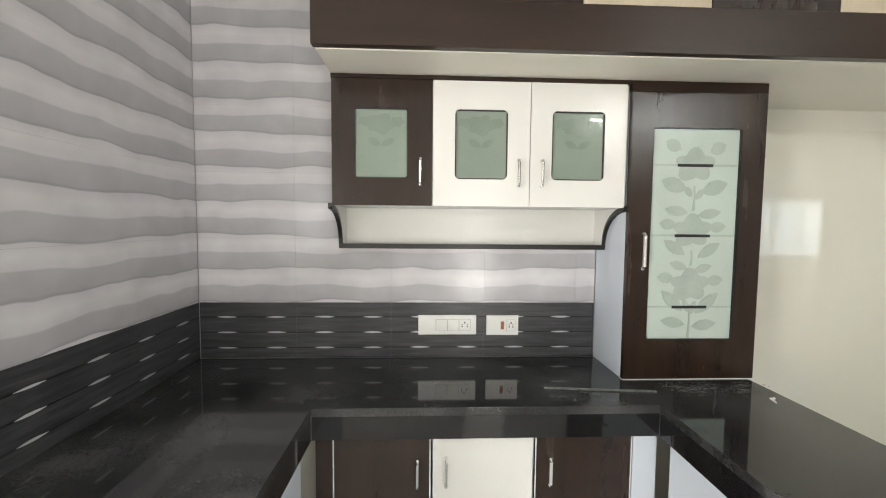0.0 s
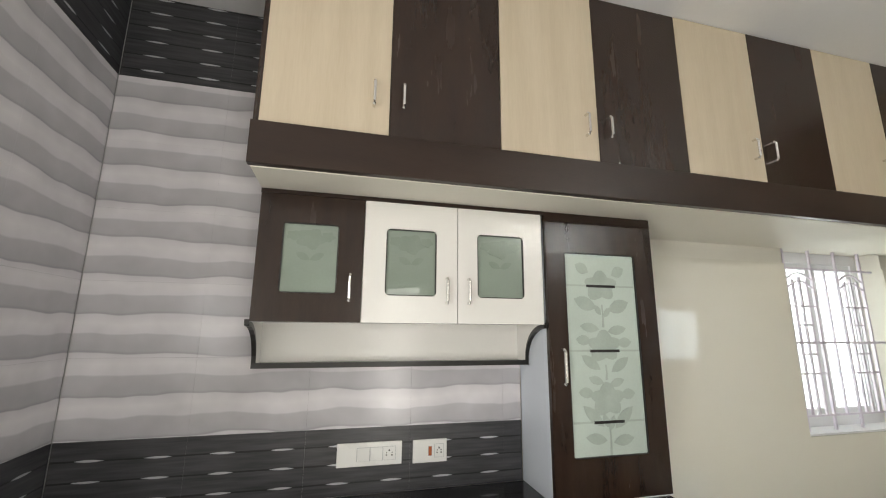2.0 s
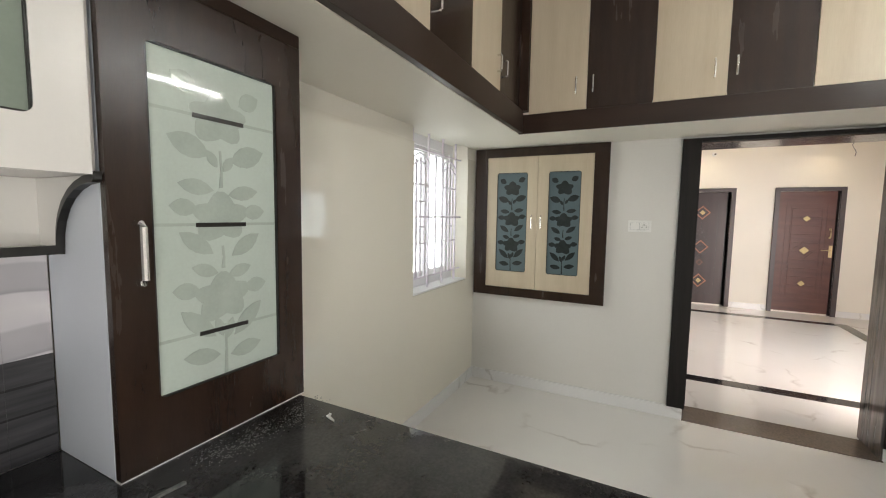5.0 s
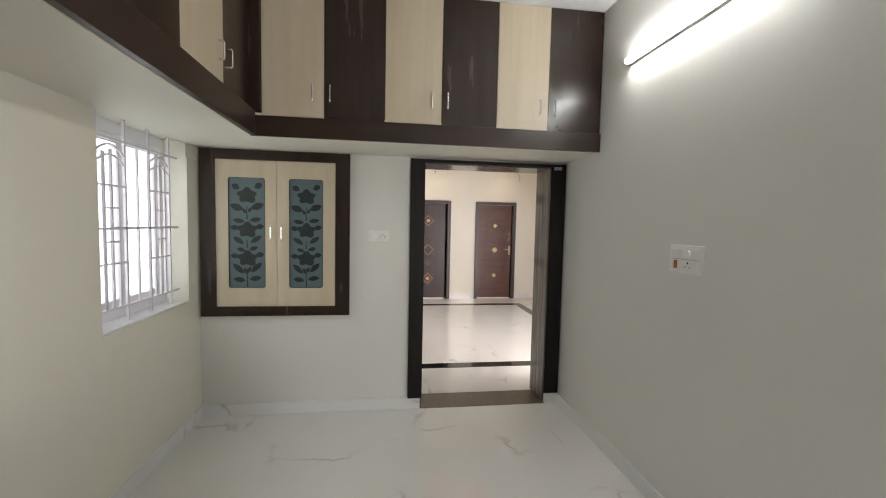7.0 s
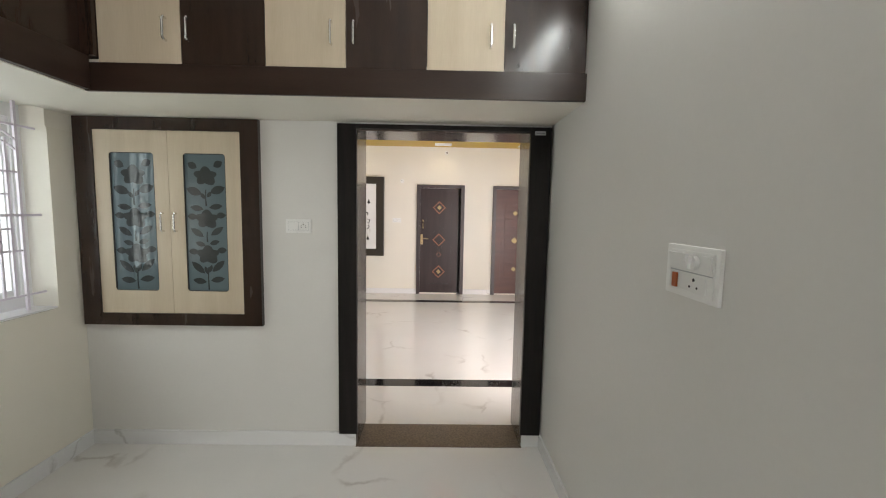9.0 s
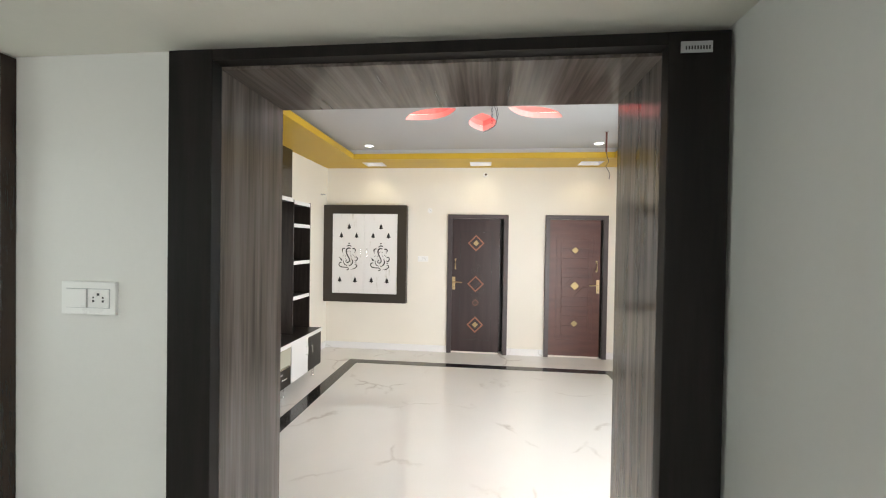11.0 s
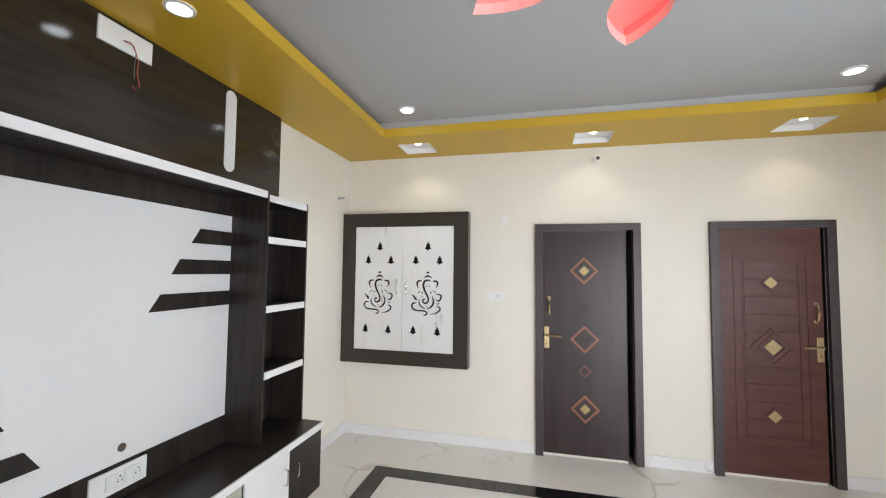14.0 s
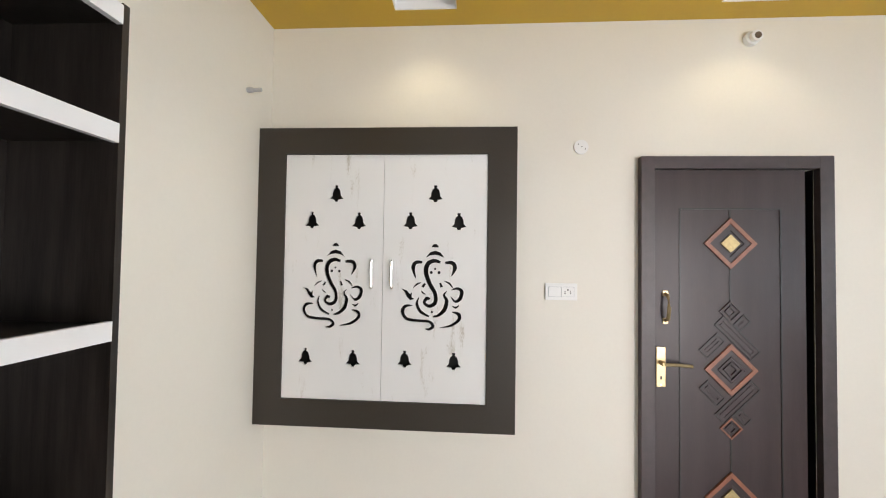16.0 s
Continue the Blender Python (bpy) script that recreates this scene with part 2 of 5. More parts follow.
WEAVE = material("brown_black_textured_laminate", (0.038, 0.032, 0.025), 0.32, spec=0.4, scale=150, color2=(0.043, 0.0365, 0.029))
JAMB = material("dark_streaked_door_lining", (0.058, 0.046, 0.040), 0.13, spec=0.5, scale=34, color2=(0.18, 0.152, 0.136), stretch=(1, 1, 0.04), bump=0.15, bump_scale=120)
JAMBTOP = material("dark_streaked_door_lining_across", (0.07, 0.055, 0.048), 0.14, spec=0.5, scale=34, color2=(0.22, 0.185, 0.165), stretch=(0.04, 1, 1), bump=0.15, bump_scale=120)
JAMBFACE = material("black_brown_casing_laminate", (0.006, 0.005, 0.0045), 0.45, spec=0.2, scale=24, color2=(0.014, 0.011, 0.010), stretch=(1, 1, 0.08), bump=0.08)
BEECH = material("pale_beech_laminate", (0.50, 0.42, 0.305), 0.36, scale=11, color2=(0.58, 0.50, 0.38), stretch=(1, 1, 0.07), bump=0.04, bump_scale=200)
WHITELAM = material("white_laminate", (0.80, 0.79, 0.76), 0.22, var=0.015, scale=2.0)
TVWHITE = material("satin_white_board", (0.78, 0.78, 0.78), 0.38, var=0.012, scale=2.5)
GREYLAM = material("beige_grey_lacquered_glass", (0.42, 0.41, 0.34), 0.12, var=0.02, scale=2.0)
SIDEWHITE = material("cool_white_cabinet_side", (0.66, 0.71, 0.78), 0.35, var=0.02, scale=2.0)
# black edge banding, also painted shade in door gaps and carved grooves
BLACKEDGE_SHADE = material("black_edge_and_gap_shade", (0.012, 0.011, 0.010), 0.35, var=0.2, scale=30)
CHROME = material("brushed_steel", (0.75, 0.74, 0.72), 0.22, metal=1.0, var=0.05, scale=40)
BRASS = material("satin_brass", (0.46, 0.36, 0.20), 0.34, metal=1.0, var=0.1, scale=50)
GOLD = material("gold_inlay", (0.40, 0.31, 0.15), 0.42, metal=0.6, var=0.2, scale=120, bump=0.3, bump_scale=300)
COPPER = material("copper_stained_wood", (0.26, 0.10, 0.055), 0.4, var=0.2, scale=40)
DOOR1 = material("dark_plum_brown_door_wood", (0.028, 0.017, 0.018), 0.36, spec=0.4, scale=16, color2=(0.040, 0.025, 0.026), stretch=(1, 1, 0.1), bump=0.08, bump_scale=180)
DOOR2 = material("reddish_brown_teak_door", (0.070, 0.025, 0.019), 0.36, spec=0.4, scale=14, color2=(0.105, 0.040, 0.031), stretch=(1, 0.15, 1), bump=0.08, bump_scale=180)
DFRAME = material("dark_grey_brown_door_frame", (0.050, 0.038, 0.040), 0.4, var=0.15, scale=20, bump=0.06)
PLASTIC = material("white_switch_plastic", (0.82, 0.82, 0.80), 0.28, var=0.01, scale=5)
DARKHOLE = material("dark_socket_hole", (0.02, 0.02, 0.02), 0.6, var=0.1, scale=20)
REDIND = material("orange_red_rocker", (0.42, 0.10, 0.02), 0.3, var=0.05, scale=20)
FROST = frosted("pale_green_frosted_glass", (0.52, 0.60, 0.55), 0.06, 0.0)
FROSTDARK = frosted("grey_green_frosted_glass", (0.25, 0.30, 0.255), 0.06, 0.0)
ETCH = material("etched_grey_green_flower", (0.425, 0.49, 0.445), 0.08, var=0.08, scale=12)
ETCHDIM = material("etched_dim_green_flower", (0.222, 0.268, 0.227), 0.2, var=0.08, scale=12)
BLUEGLASS = frosted("slate_blue_frosted_glass", (0.105, 0.145, 0.16), 0.05, 0.0)
BLUEETCH = material("dark_flower_print", (0.028, 0.034, 0.034), 0.06, var=0.15, scale=20)
GRILLE = material("lilac_white_painted_iron", (0.72, 0.67, 0.75), 0.4, var=0.06, scale=30)
UPVC = material("white_window_profile", (0.80, 0.80, 0.82), 0.3, var=0.02, scale=6)
WINGLASS = frosted("clear_window_glass", (0.95, 0.98, 0.97), 0.02, 1.0)
IRON = material("rusty_iron_rod", (0.16, 0.055, 0.045), 0.6, var=0.3, scale=60, bump=0.2)
WIRE = material("grey_cable_sheath", (0.10, 0.10, 0.11), 0.5, var=0.1, scale=40)
REDWIRE = material("red_cable_sheath", (0.40, 0.05, 0.04), 0.45, var=0.1, scale=40)
STICKER = material("grey_paper_label", (0.45, 0.46, 0.47), 0.6, var=0.05, scale=30)
DUST = material("pale_stone_dust", (0.14, 0.14, 0.138), 0.9, var=0.3, scale=60, bump=0.3)
PLASTER = material("outer_plaster", (0.60, 0.545, 0.475), 0.8, var=0.05, scale=2.0, bump=0.2, bump_scale=40)
PLASTERSOUTH = material("grey_green_plaster", (0.33, 0.39, 0.37), 0.8, var=0.08, scale=2.0, bump=0.2, bump_scale=40)
GROUND = material("outer_ground", (0.22, 0.20, 0.17), 0.9, var=0.2, scale=1.5, bump=0.3, bump_scale=20)
STRIPED = striped_tile()
DASHED = dark_tile()
TUBE = glow("lit_tube", (0.96, 0.98, 0.94), 108)
TUBEDIM = glow("lit_hall_tube", (0.92, 0.97, 1.0), 20)
LED = glow("lit_led_disc", (1.0, 0.97, 0.92), 14)
LEDWARM = glow("warm_led_point", (1.0, 0.80, 0.50), 14)
PINKLED = glow("pink_led_strip", (1.0, 0.30, 0.25), 8)

# ---- mesh helpers ----


def add_box(bm, x0, x1, y0, y1, z0, z1, bevel=0.0):
    m = Matrix.LocRotScale(((x0 + x1) / 2, (y0 + y1) / 2, (z0 + z1) / 2), None, (abs(x1 - x0), abs(y1 - y0), abs(z1 - z0)))
    r = bmesh.ops.create_cube(bm, size=1.0, matrix=m)
    if bevel:
        edges = {e for v in r["verts"] for e in v.link_edges}
        bmesh.ops.bevel(bm, geom=list(edges), offset=bevel, segments=2, profile=0.7, affect="EDGES")


def box(x0, x1, y0, y1, z0, z1, bevel=0.0):
    bm = bmesh.new()
    add_box(bm, x0, x1, y0, y1, z0, z1, bevel)
    return bm


def part(name, bm, mat, parent=None, label=""):
    """Links a bmesh as one mesh object, under a thing or a part if one is given."""
    me = bpy.data.meshes.new(name)
    bm.to_mesh(me)
    bm.free()
    me.materials.append(mat)
    ob = new(name, me)
    if parent is not None:
        ob.parent = parent
        # every part is modelled in world space
        ob.matrix_parent_inverse = parent.matrix_basis.inverted() if parent.parent is None else Matrix()
    if label:
        ob["label"] = label
    return ob


def structure(name, bm, mat, label, category):
    return tagged(part(name, bm, mat), label, category, "", "structure")


def thing(name, x, y, z, label, category, group=""):
    e = new(name)
    e.empty_display_size = 0.05
    e.matrix_basis = pose(x, y, z)
    return tagged(e, label, category, group)


def prism(outline, axis, a, b):
    """A solid from a 2D outline, pushed from a to b along the axis. Outline pairs run in the two other axes, in order."""
    bm = bmesh.new()

    def at(p, d):
        return {"x": (d, p[0], p[1]), "y": (p[0], d, p[1]), "z": (p[0], p[1], d)}[axis]

    lo = [bm.verts.new(at(p, a)) for p in outline]
    hi = [bm.verts.new(at(p, b)) for p in outline]
    k = len(outline)
    bm.faces.new(lo)
    bm.faces.new(hi[::-1])
    for i in range(k):
        bm.faces.new((lo[i], hi[i], hi[(i + 1) % k], lo[(i + 1) % k]))
    bmesh.ops.recalc_face_normals(bm, faces=bm.faces)
    return bm


def merge(*bms):
    out = bmesh.new()
    for b in bms:
        me = bpy.data.meshes.new("tmp")
        b.to_mesh(me)
        out.from_mesh(me)
        bpy.data.meshes.remove(me)
        b.free()
    return out


def tube(points, r, sides=8, closed=False):
    """A round bar along a line of points."""
    bm = bmesh.new()
    rings = []
    pts = [Vector(p) for p in points]
    for i, p in enumerate(pts):
        d = (pts[min(i + 1, len(pts) - 1)] - pts[max(i - 1, 0)]).normalized()
        ref = Vector((0, 0, 1)) if abs(d.z) < 0.9 else Vector((1, 0, 0))
        u = d.cross(ref).normalized()
        v = d.cross(u)
        rings.append([bm.verts.new(p + r * (math.cos(a) * u + math.sin(a) * v)) for a in [2 * math.pi * k / sides for k in range(sides)]])
    for a, b in zip(rings, rings[1:]):
        for k in range(sides):
            bm.faces.new((a[k], a[(k + 1) % sides], b[(k + 1) % sides], b[k]))
    bm.faces.new(rings[0][::-1])
    bm.faces.new(rings[-1])
    bmesh.ops.recalc_face_normals(bm, faces=bm.faces)
    return bm


def disc(x, y, z, r, h, axis="z", sides=28):
    bm = bmesh.new()
    rot = {"z": (0, 0, 0), "x": (0, 90, 0), "y": (90, 0, 0)}[axis]
    bmesh.ops.create_cone(bm, cap_ends=True, segments=sides, radius1=r, radius2=r, depth=h, matrix=pose(x, y, z, *rot))
    return bm


def frame_ring(axis, at0, at1, a0, a1, b0, b1, w, wb=None):
    """Four butted bars round an opening; a0..b1 are its outer sides and w the bars' width."""
    wb = wb or w
    bm = bmesh.new()
    for p0, p1, q0, q1 in ((a0, a0 + w, b0, b1), (a1 - w, a1, b0, b1), (a0 + w, a1 - w, b0, b0 + wb), (a0 + w, a1 - w, b1 - wb, b1)):
        if axis == "x":
            add_box(bm, at0, at1, p0, p1, q0, q1)
        else:
            add_box(bm, p0, p1, at0, at1, q0, q1)
    return bm


def wall_with_holes(axis, at0, at1, a0, a1, z0, z1, holes):
    """A wall along one axis, with rectangular openings (a0, a1, z0, z1) through it."""
    bm = bmesh.new()
    cuts = sorted({a0, a1, *[h[0] for h in holes], *[h[1] for h in holes]})
    for s, e in zip(cuts, cuts[1:]):
        inside = sorted([h for h in holes if h[0] <= s + 1e-6 and h[1] >= e - 1e-6], key=lambda h: h[2])
        z = z0
        for h in [*inside, (0, 0, z1, z1)]:
            if h[2] - z > 1e-4:
                if axis == "x":
                    add_box(bm, at0, at1, s, e, z, h[2])
                else:
                    add_box(bm, s, e, at0, at1, z, h[2])
            z = h[3]
    return bm


# ---- structure: floor, walls, ceilings ----
structure("floor", box(-2.45, 9.45, -2.65, 2.75, -0.12, 0.0), MARBLE, "glossy cream marble floor with thin grey-brown veins", "floor")
structure("wall_kitchen_west", box(-0.90, -0.66, 1.20, 2.73, 0, 3.09), CREAM, "cream painted wall behind grey striped tiles", "wall")
# utility walls stay out of view, added to carry the light openings
structure("wall_utility_north", box(-2.45, -0.90, 1.20, 1.44, 0, 3.09), GREYWALL, "plain pale unseen wall assumed behind the kitchen", "wall")
structure("wall_utility_west", wall_with_holes("x", -2.45, -2.20, -2.65, 1.20, 0, 3.09, [(-1.45, -0.35, 0.0, 2.1)]), GREYWALL, "plain pale unseen wall with an added opening for light", "wall")
structure("wall_utility_south", wall_with_holes("y", -2.65, -2.40, -2.20, 1.55, 0, 3.09, [(-1.75, -1.15, 1.08, 2.12)]), GREYWALL, "plain pale wall with a small window", "wall")
structure("wall_utility_east", wall_with_holes("x", 1.3, 1.55, -2.40, -0.71, 0, 3.09, [(-2.05, -1.05, 0.0, 2.1)]), GREYWALL, "plain pale unseen wall with an added side opening for light", "wall")
structure("wall_kitchen_north", wall_with_holes("y", 2.49, 2.73, -0.66, 4.24, 0, 3.09, [(3.15, 4.06, 0.95, 2.12)]), CREAM, "cream painted wall with a grilled window", "wall")
structure("wall_kitchen_gloss", wall_with_holes("y", 2.482, 2.4895, 1.826, 4.236, 0.09, 2.005, [(3.15, 4.06, 0.95, 2.005)]), GLOSSWALL, "glossy ivory wall tiles up to lintel height", "wall tiles")
structure("wall_kitchen_south", box(1.3, 4.24, -0.71, -0.47, 0, 3.09), GREYWALL, "plain pale grey painted wall", "wall")
# the opening from y -1.90 to -0.90 is unseen, added for hall fill light
structure("wall_between", wall_with_holes("x", 4.24, 4.53, -2.43, 2.73, 0, 3.09, [(-0.345, 0.757, 0.0, 2.075), (-1.90, -0.90, 0.0, 2.05), (1.50, 2.32, 0.90, 2.02)]), GREYWALL, "pale painted wall with the kitchen doorway", "wall")
structure("wall_hall_north", box(4.53, 9.22, 2.49, 2.73, 0, 3.0), CREAM, "cream painted wall behind the television unit", "wall")
# narrow slots cut to deepen the dark gaps beside the doors
structure("wall_hall_east", wall_with_holes("x", 9.22, 9.45, -2.43, 2.73, 0, 3.0, [(-0.2015, -0.1455, 0.0, 1.99), (-1.6045, -1.5675, 0.0, 1.99)]), CREAM, "cream painted wall with two doors", "wall")
structure("wall_hall_south", wall_with_holes("y", -2.43, -2.195, 4.53, 9.22, 0, 3.0, [(5.92, 7.58, 0.90, 2.07)]), GREYWALL, "pale painted wall with a wide grilled window", "wall")
structure("ceiling_kitchen", box(-2.45, 4.24, -2.65, 2.73, 3.09, 3.2), WHITECEIL, "plain white kitchen ceiling", "ceiling")

# hall ceiling: grey slab with six petal recesses, mustard tray round it
PETAL_C, PETAL_IN, PETAL_OUT, PETAL_W = (6.865, 0.115), 0.275, 0.905, 0.145


def petal(scale_w=1.0, grow=0.0, steps=10):
    out = []
    length = PETAL_OUT - PETAL_IN
    for side in (1, -1):
        for i in range(steps):
            s = i / steps
            w = PETAL_W * math.sin(math.pi * s) ** 0.85 * scale_w
            r = PETAL_IN - grow + (length + 2 * grow) * (s if side == 1 else 1 - s)
            out.append((r, side * (w + grow * math.sin(math.pi * s))))
    return out


def ring_strip(bm, a, za, b, zb):
    va = [bm.verts.new((x, y, za)) for x, y in a]
    vb = [bm.verts.new((x, y, zb)) for x, y in b]
    k = len(a)
    for i in range(k):
        bm.faces.new((va[i], va[(i + 1) % k], vb[(i + 1) % k], vb[i]))


def turned(outline, deg):
    c, s = math.cos(radians(deg)), math.sin(radians(deg))
    return [(PETAL_C[0] + c * x - s * y, PETAL_C[1] + s * x + c * y) for x, y in outline]


def grey_ceiling():
    bm = bmesh.new()
    edges = []
    outer = [(4.531, -2.194), (9.219, -2.194), (9.219, 2.489), (4.531, 2.489)]
    for loop in [outer] + [turned(petal(), 60 * k) for k in range(6)]:
        vs = [bm.verts.new((x, y, 2.87)) for x, y in loop]
        edges += [bm.edges.new((vs[i], vs[(i + 1) % len(vs)])) for i in range(len(vs))]
    bmesh.ops.triangle_fill(bm, use_beauty=True, use_dissolve=False, edges=edges)
    drop = []
    for f in bm.faces:
        c = f.calc_center_median()
        rel = Vector((c.x - PETAL_C[0], c.y - PETAL_C[1]))
        r, a = rel.length, math.degrees(math.atan2(rel.y, rel.x))
        d = (a + 30) % 60 - 30
        px, py = r * math.cos(radians(d)), abs(r * math.sin(radians(d)))
        s = (px - PETAL_IN) / (PETAL_OUT - PETAL_IN)
        if 0 < s < 1 and py < PETAL_W * math.sin(math.pi * s) ** 0.85 * 0.995:
            drop.append(f)
    bmesh.ops.delete(bm, geom=drop, context="FACES")
    r = bmesh.ops.extrude_face_region(bm, geom=list(bm.faces))
    bmesh.ops.translate(bm, verts=[v for v in r["geom"] if isinstance(v, bmesh.types.BMVert)], vec=(0, 0, 0.055))
    bmesh.ops.recalc_face_normals(bm, faces=bm.faces)
    return bm


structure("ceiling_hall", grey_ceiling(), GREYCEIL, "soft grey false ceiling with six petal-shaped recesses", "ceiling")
structure("ceiling_hall_slab", box(4.53, 9.22, -2.194, 2.49, 3.1, 3.2), WHITECEIL, "white slab above the false ceiling", "ceiling")


def tray():
    """Mustard tray round the hall with square light pockets over the doors."""
    bm = bmesh.new()
    z0, z1 = 2.74, 2.812
    add_box(bm, 4.531, 9.219, 1.86, 2.489, z0, z1)
    add_box(bm, 4.531, 9.219, -2.194, -1.55, z0, z1)
    add_box(bm, 4.531, 5.20, -1.55, 1.86, z0, z1)
    edges = [8.575, 8.79, 9.09, 9.219]
    add_box(bm, edges[0], edges[1], -1.55, 1.86, z0, z1)
    add_box(bm, edges[2], edges[3], -1.55, 1.86, z0, z1)
    for a, b in ((-1.55, -1.49), (-1.19, 0.0), (0.30, 1.52), (1.82, 1.86)):
        add_box(bm, edges[1], edges[2], a, b, z0, z1)
    return bm


structure("ceiling_tray", tray(), YELLOW, "mustard yellow dropped ceiling border", "ceiling border")
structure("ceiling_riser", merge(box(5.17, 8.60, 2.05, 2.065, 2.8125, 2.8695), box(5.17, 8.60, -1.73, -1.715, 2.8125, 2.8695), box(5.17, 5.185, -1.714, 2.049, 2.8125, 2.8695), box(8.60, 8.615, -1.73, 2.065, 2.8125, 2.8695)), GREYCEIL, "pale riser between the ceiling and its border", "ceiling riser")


def skirting_run(name, runs):
    bm = bmesh.new()
    for r in runs:
        add_box(bm, *r, 0.0, 0.095, 0.002)
    structure(name, bm, SKIRT, "low white veined marble skirting", "skirting")


skirting_run("baseboard_kitchen", [(1.90, 4.225, 2.470, 2.481), (4.226, 4.2395, 0.757, 2.4815), (4.226, 4.2395, -0.4695, -0.345), (1.3, 4.225, -0.4695, -0.457)])
skirting_run("baseboard_hall", [(8.05, 9.207, 2.477, 2.4895), (9.207, 9.2195, 0.622, 2.4895), (9.207, 9.2195, -0.79, -0.268), (9.207, 9.2195, -2.194, -1.67), (4.545, 9.207, -2.194, -2.182), (4.5305, 4.543, -2.182, -0.475), (4.5305, 4.543, 0.875, 2.4895), (4.545, 5.70, 2.477, 2.4895)])

# black granite border let into the hall floor
for name, r in (("floor_border_east", (8.50, 8.64, -1.63, 1.90)), ("floor_border_west", (5.15, 5.29, -1.63, 1.90)), ("floor_border_north", (5.29, 8.50, 1.76, 1.90)), ("floor_border_south", (5.29, 8.50, -1.63, -1.49))):
    base = structure(name, box(*r, -0.02, 0.0025), GRANITE, "black polished granite border strip set in the floor", "floor border")
    along_y = r[1] - r[0] < 0.2
    a, b = (r[2], r[3]) if along_y else (r[0], r[1])
    k, pos = 0, a
    while pos < b - 0.05:
        e = min(pos + 0.6, b)
        q = (r[0], r[1], pos + 0.001, e - 0.001) if along_y else (pos + 0.001, e - 0.001, r[2], r[3])
        part("granite_strip", box(*q, 0.0025, 0.0045), (SPECKLE, GRANITE)[k % 2], base)
        pos, k = e, k + 1
structure("door_sill", box(4.215, 4.50, -0.345, 0.757, -0.02, 0.004), BROWNSTONE, "brown polished granite door sill", "door sill")

# outside
structure("ground", box(-300, 300, -300, 300, -0.5, -0.3), GROUND, "bare earth ground outside the house", "ground")
structure("wall_neighbour_north", box(-6.0, 14.0, 5.2, 5.4, -0.3, 6.0), PLASTER, "pale plastered wall of the next house", "outer wall")
structure("wall_neighbour_south", box(-3.0, 14.0, -5.2, -5.0, -0.3, 6.0), PLASTERSOUTH, "grey-green plastered boundary wall", "outer wall")

# ---- kitchen doorway lining ----
d = structure("door_frame_kitchen", merge(box(4.239, 4.552, 0.745, 0.757, 0.0, 2.072), box(4.239, 4.552, -0.345, -0.335, 0.0, 2.072)), JAMB, "dark streaked wood lining of the open kitchen doorway", "door frame")
part("lining_head", box(4.239, 4.552, -0.335, 0.745, 2.052, 2.072), JAMBTOP, d)
part("casing", merge(box(4.200, 4.2385, 0.7445, 0.862, 0.096, 2.088, 0.003), box(4.200, 4.2385, -0.46, -0.331, 0.096, 2.088, 0.003), box(4.201, 4.2385, -0.331, 0.7445, 2.060, 2.0875)), JAMBFACE, d, "black-brown casing boards")
part("casing", merge(box(4.5315, 4.553, 0.752, 0.862, 0.0, 2.16, 0.003), box(4.5315, 4.553, -0.46, -0.340, 0.0, 2.16, 0.003), box(4.5315, 4.5525, -0.340, 0.752, 2.066, 2.16)), JAMBFACE, d)
st = tagged(part("paper_label", box(4.197, 4.1998, -0.42, -0.355, 2.040, 2.064), STICKER), "small grey printed label stuck on the door casing", "label")
for k in range(9):
    part("printed_bar", box(4.1965, 4.197, -0.415 + 0.006 * k, -0.412 + 0.006 * k, 2.046, 2.054), DARKHOLE, st)


# ---- doors ----
def diamond(y, z, r, x, t):
    return prism([(y - r, z), (y, z - r), (y + r, z), (y, z + r)], "x", x - t, x)


def diamond_ring(y, z, r, w, x, t):
    bm = bmesh.new()
    o = [(y - r, z), (y, z - r), (y + r, z), (y, z + r)]
    q = r - w
    i = [(y - q, z), (y, z - q), (y + q, z), (y, z + q)]
    vs = [[bm.verts.new((xx, *p)) for p in loop] for xx, loop in ((x, o), (x - t, o), (x - t, i), (x, i))]
    for a, b in zip(vs, vs[1:]):
        for k in range(4):
            bm.faces.new((a[k], a[(k + 1) % 4], b[(k + 1) % 4], b[k]))
    bmesh.ops.recalc_face_normals(bm, faces=bm.faces)
    return bm


def rect_ring(y, z, ln, wd, deg, w, x, t):
    """A long rectangular moulding turned by deg."""
    c, s = math.cos(radians(deg)), math.sin(radians(deg))

    def loop(a, b):
        return [(y + c * p - s * q, z + s * p + c * q) for p, q in ((-a, -b), (a, -b), (a, b), (-a, b))]

    bm = bmesh.new()
    o, i = loop(ln / 2, wd / 2), loop(ln / 2 - w, wd / 2 - w)
    vs = [[bm.verts.new((xx, *p)) for p in lp] for xx, lp in ((x, o), (x - t, o), (x - t, i), (x, i))]
    for a, b in zip(vs, vs[1:]):
        for k in range(4):
            bm.faces.new((a[k], a[(k + 1) % 4], b[(k + 1) % 4], b[k]))
    bmesh.ops.recalc_face_normals(bm, faces=bm.faces)
    return bm


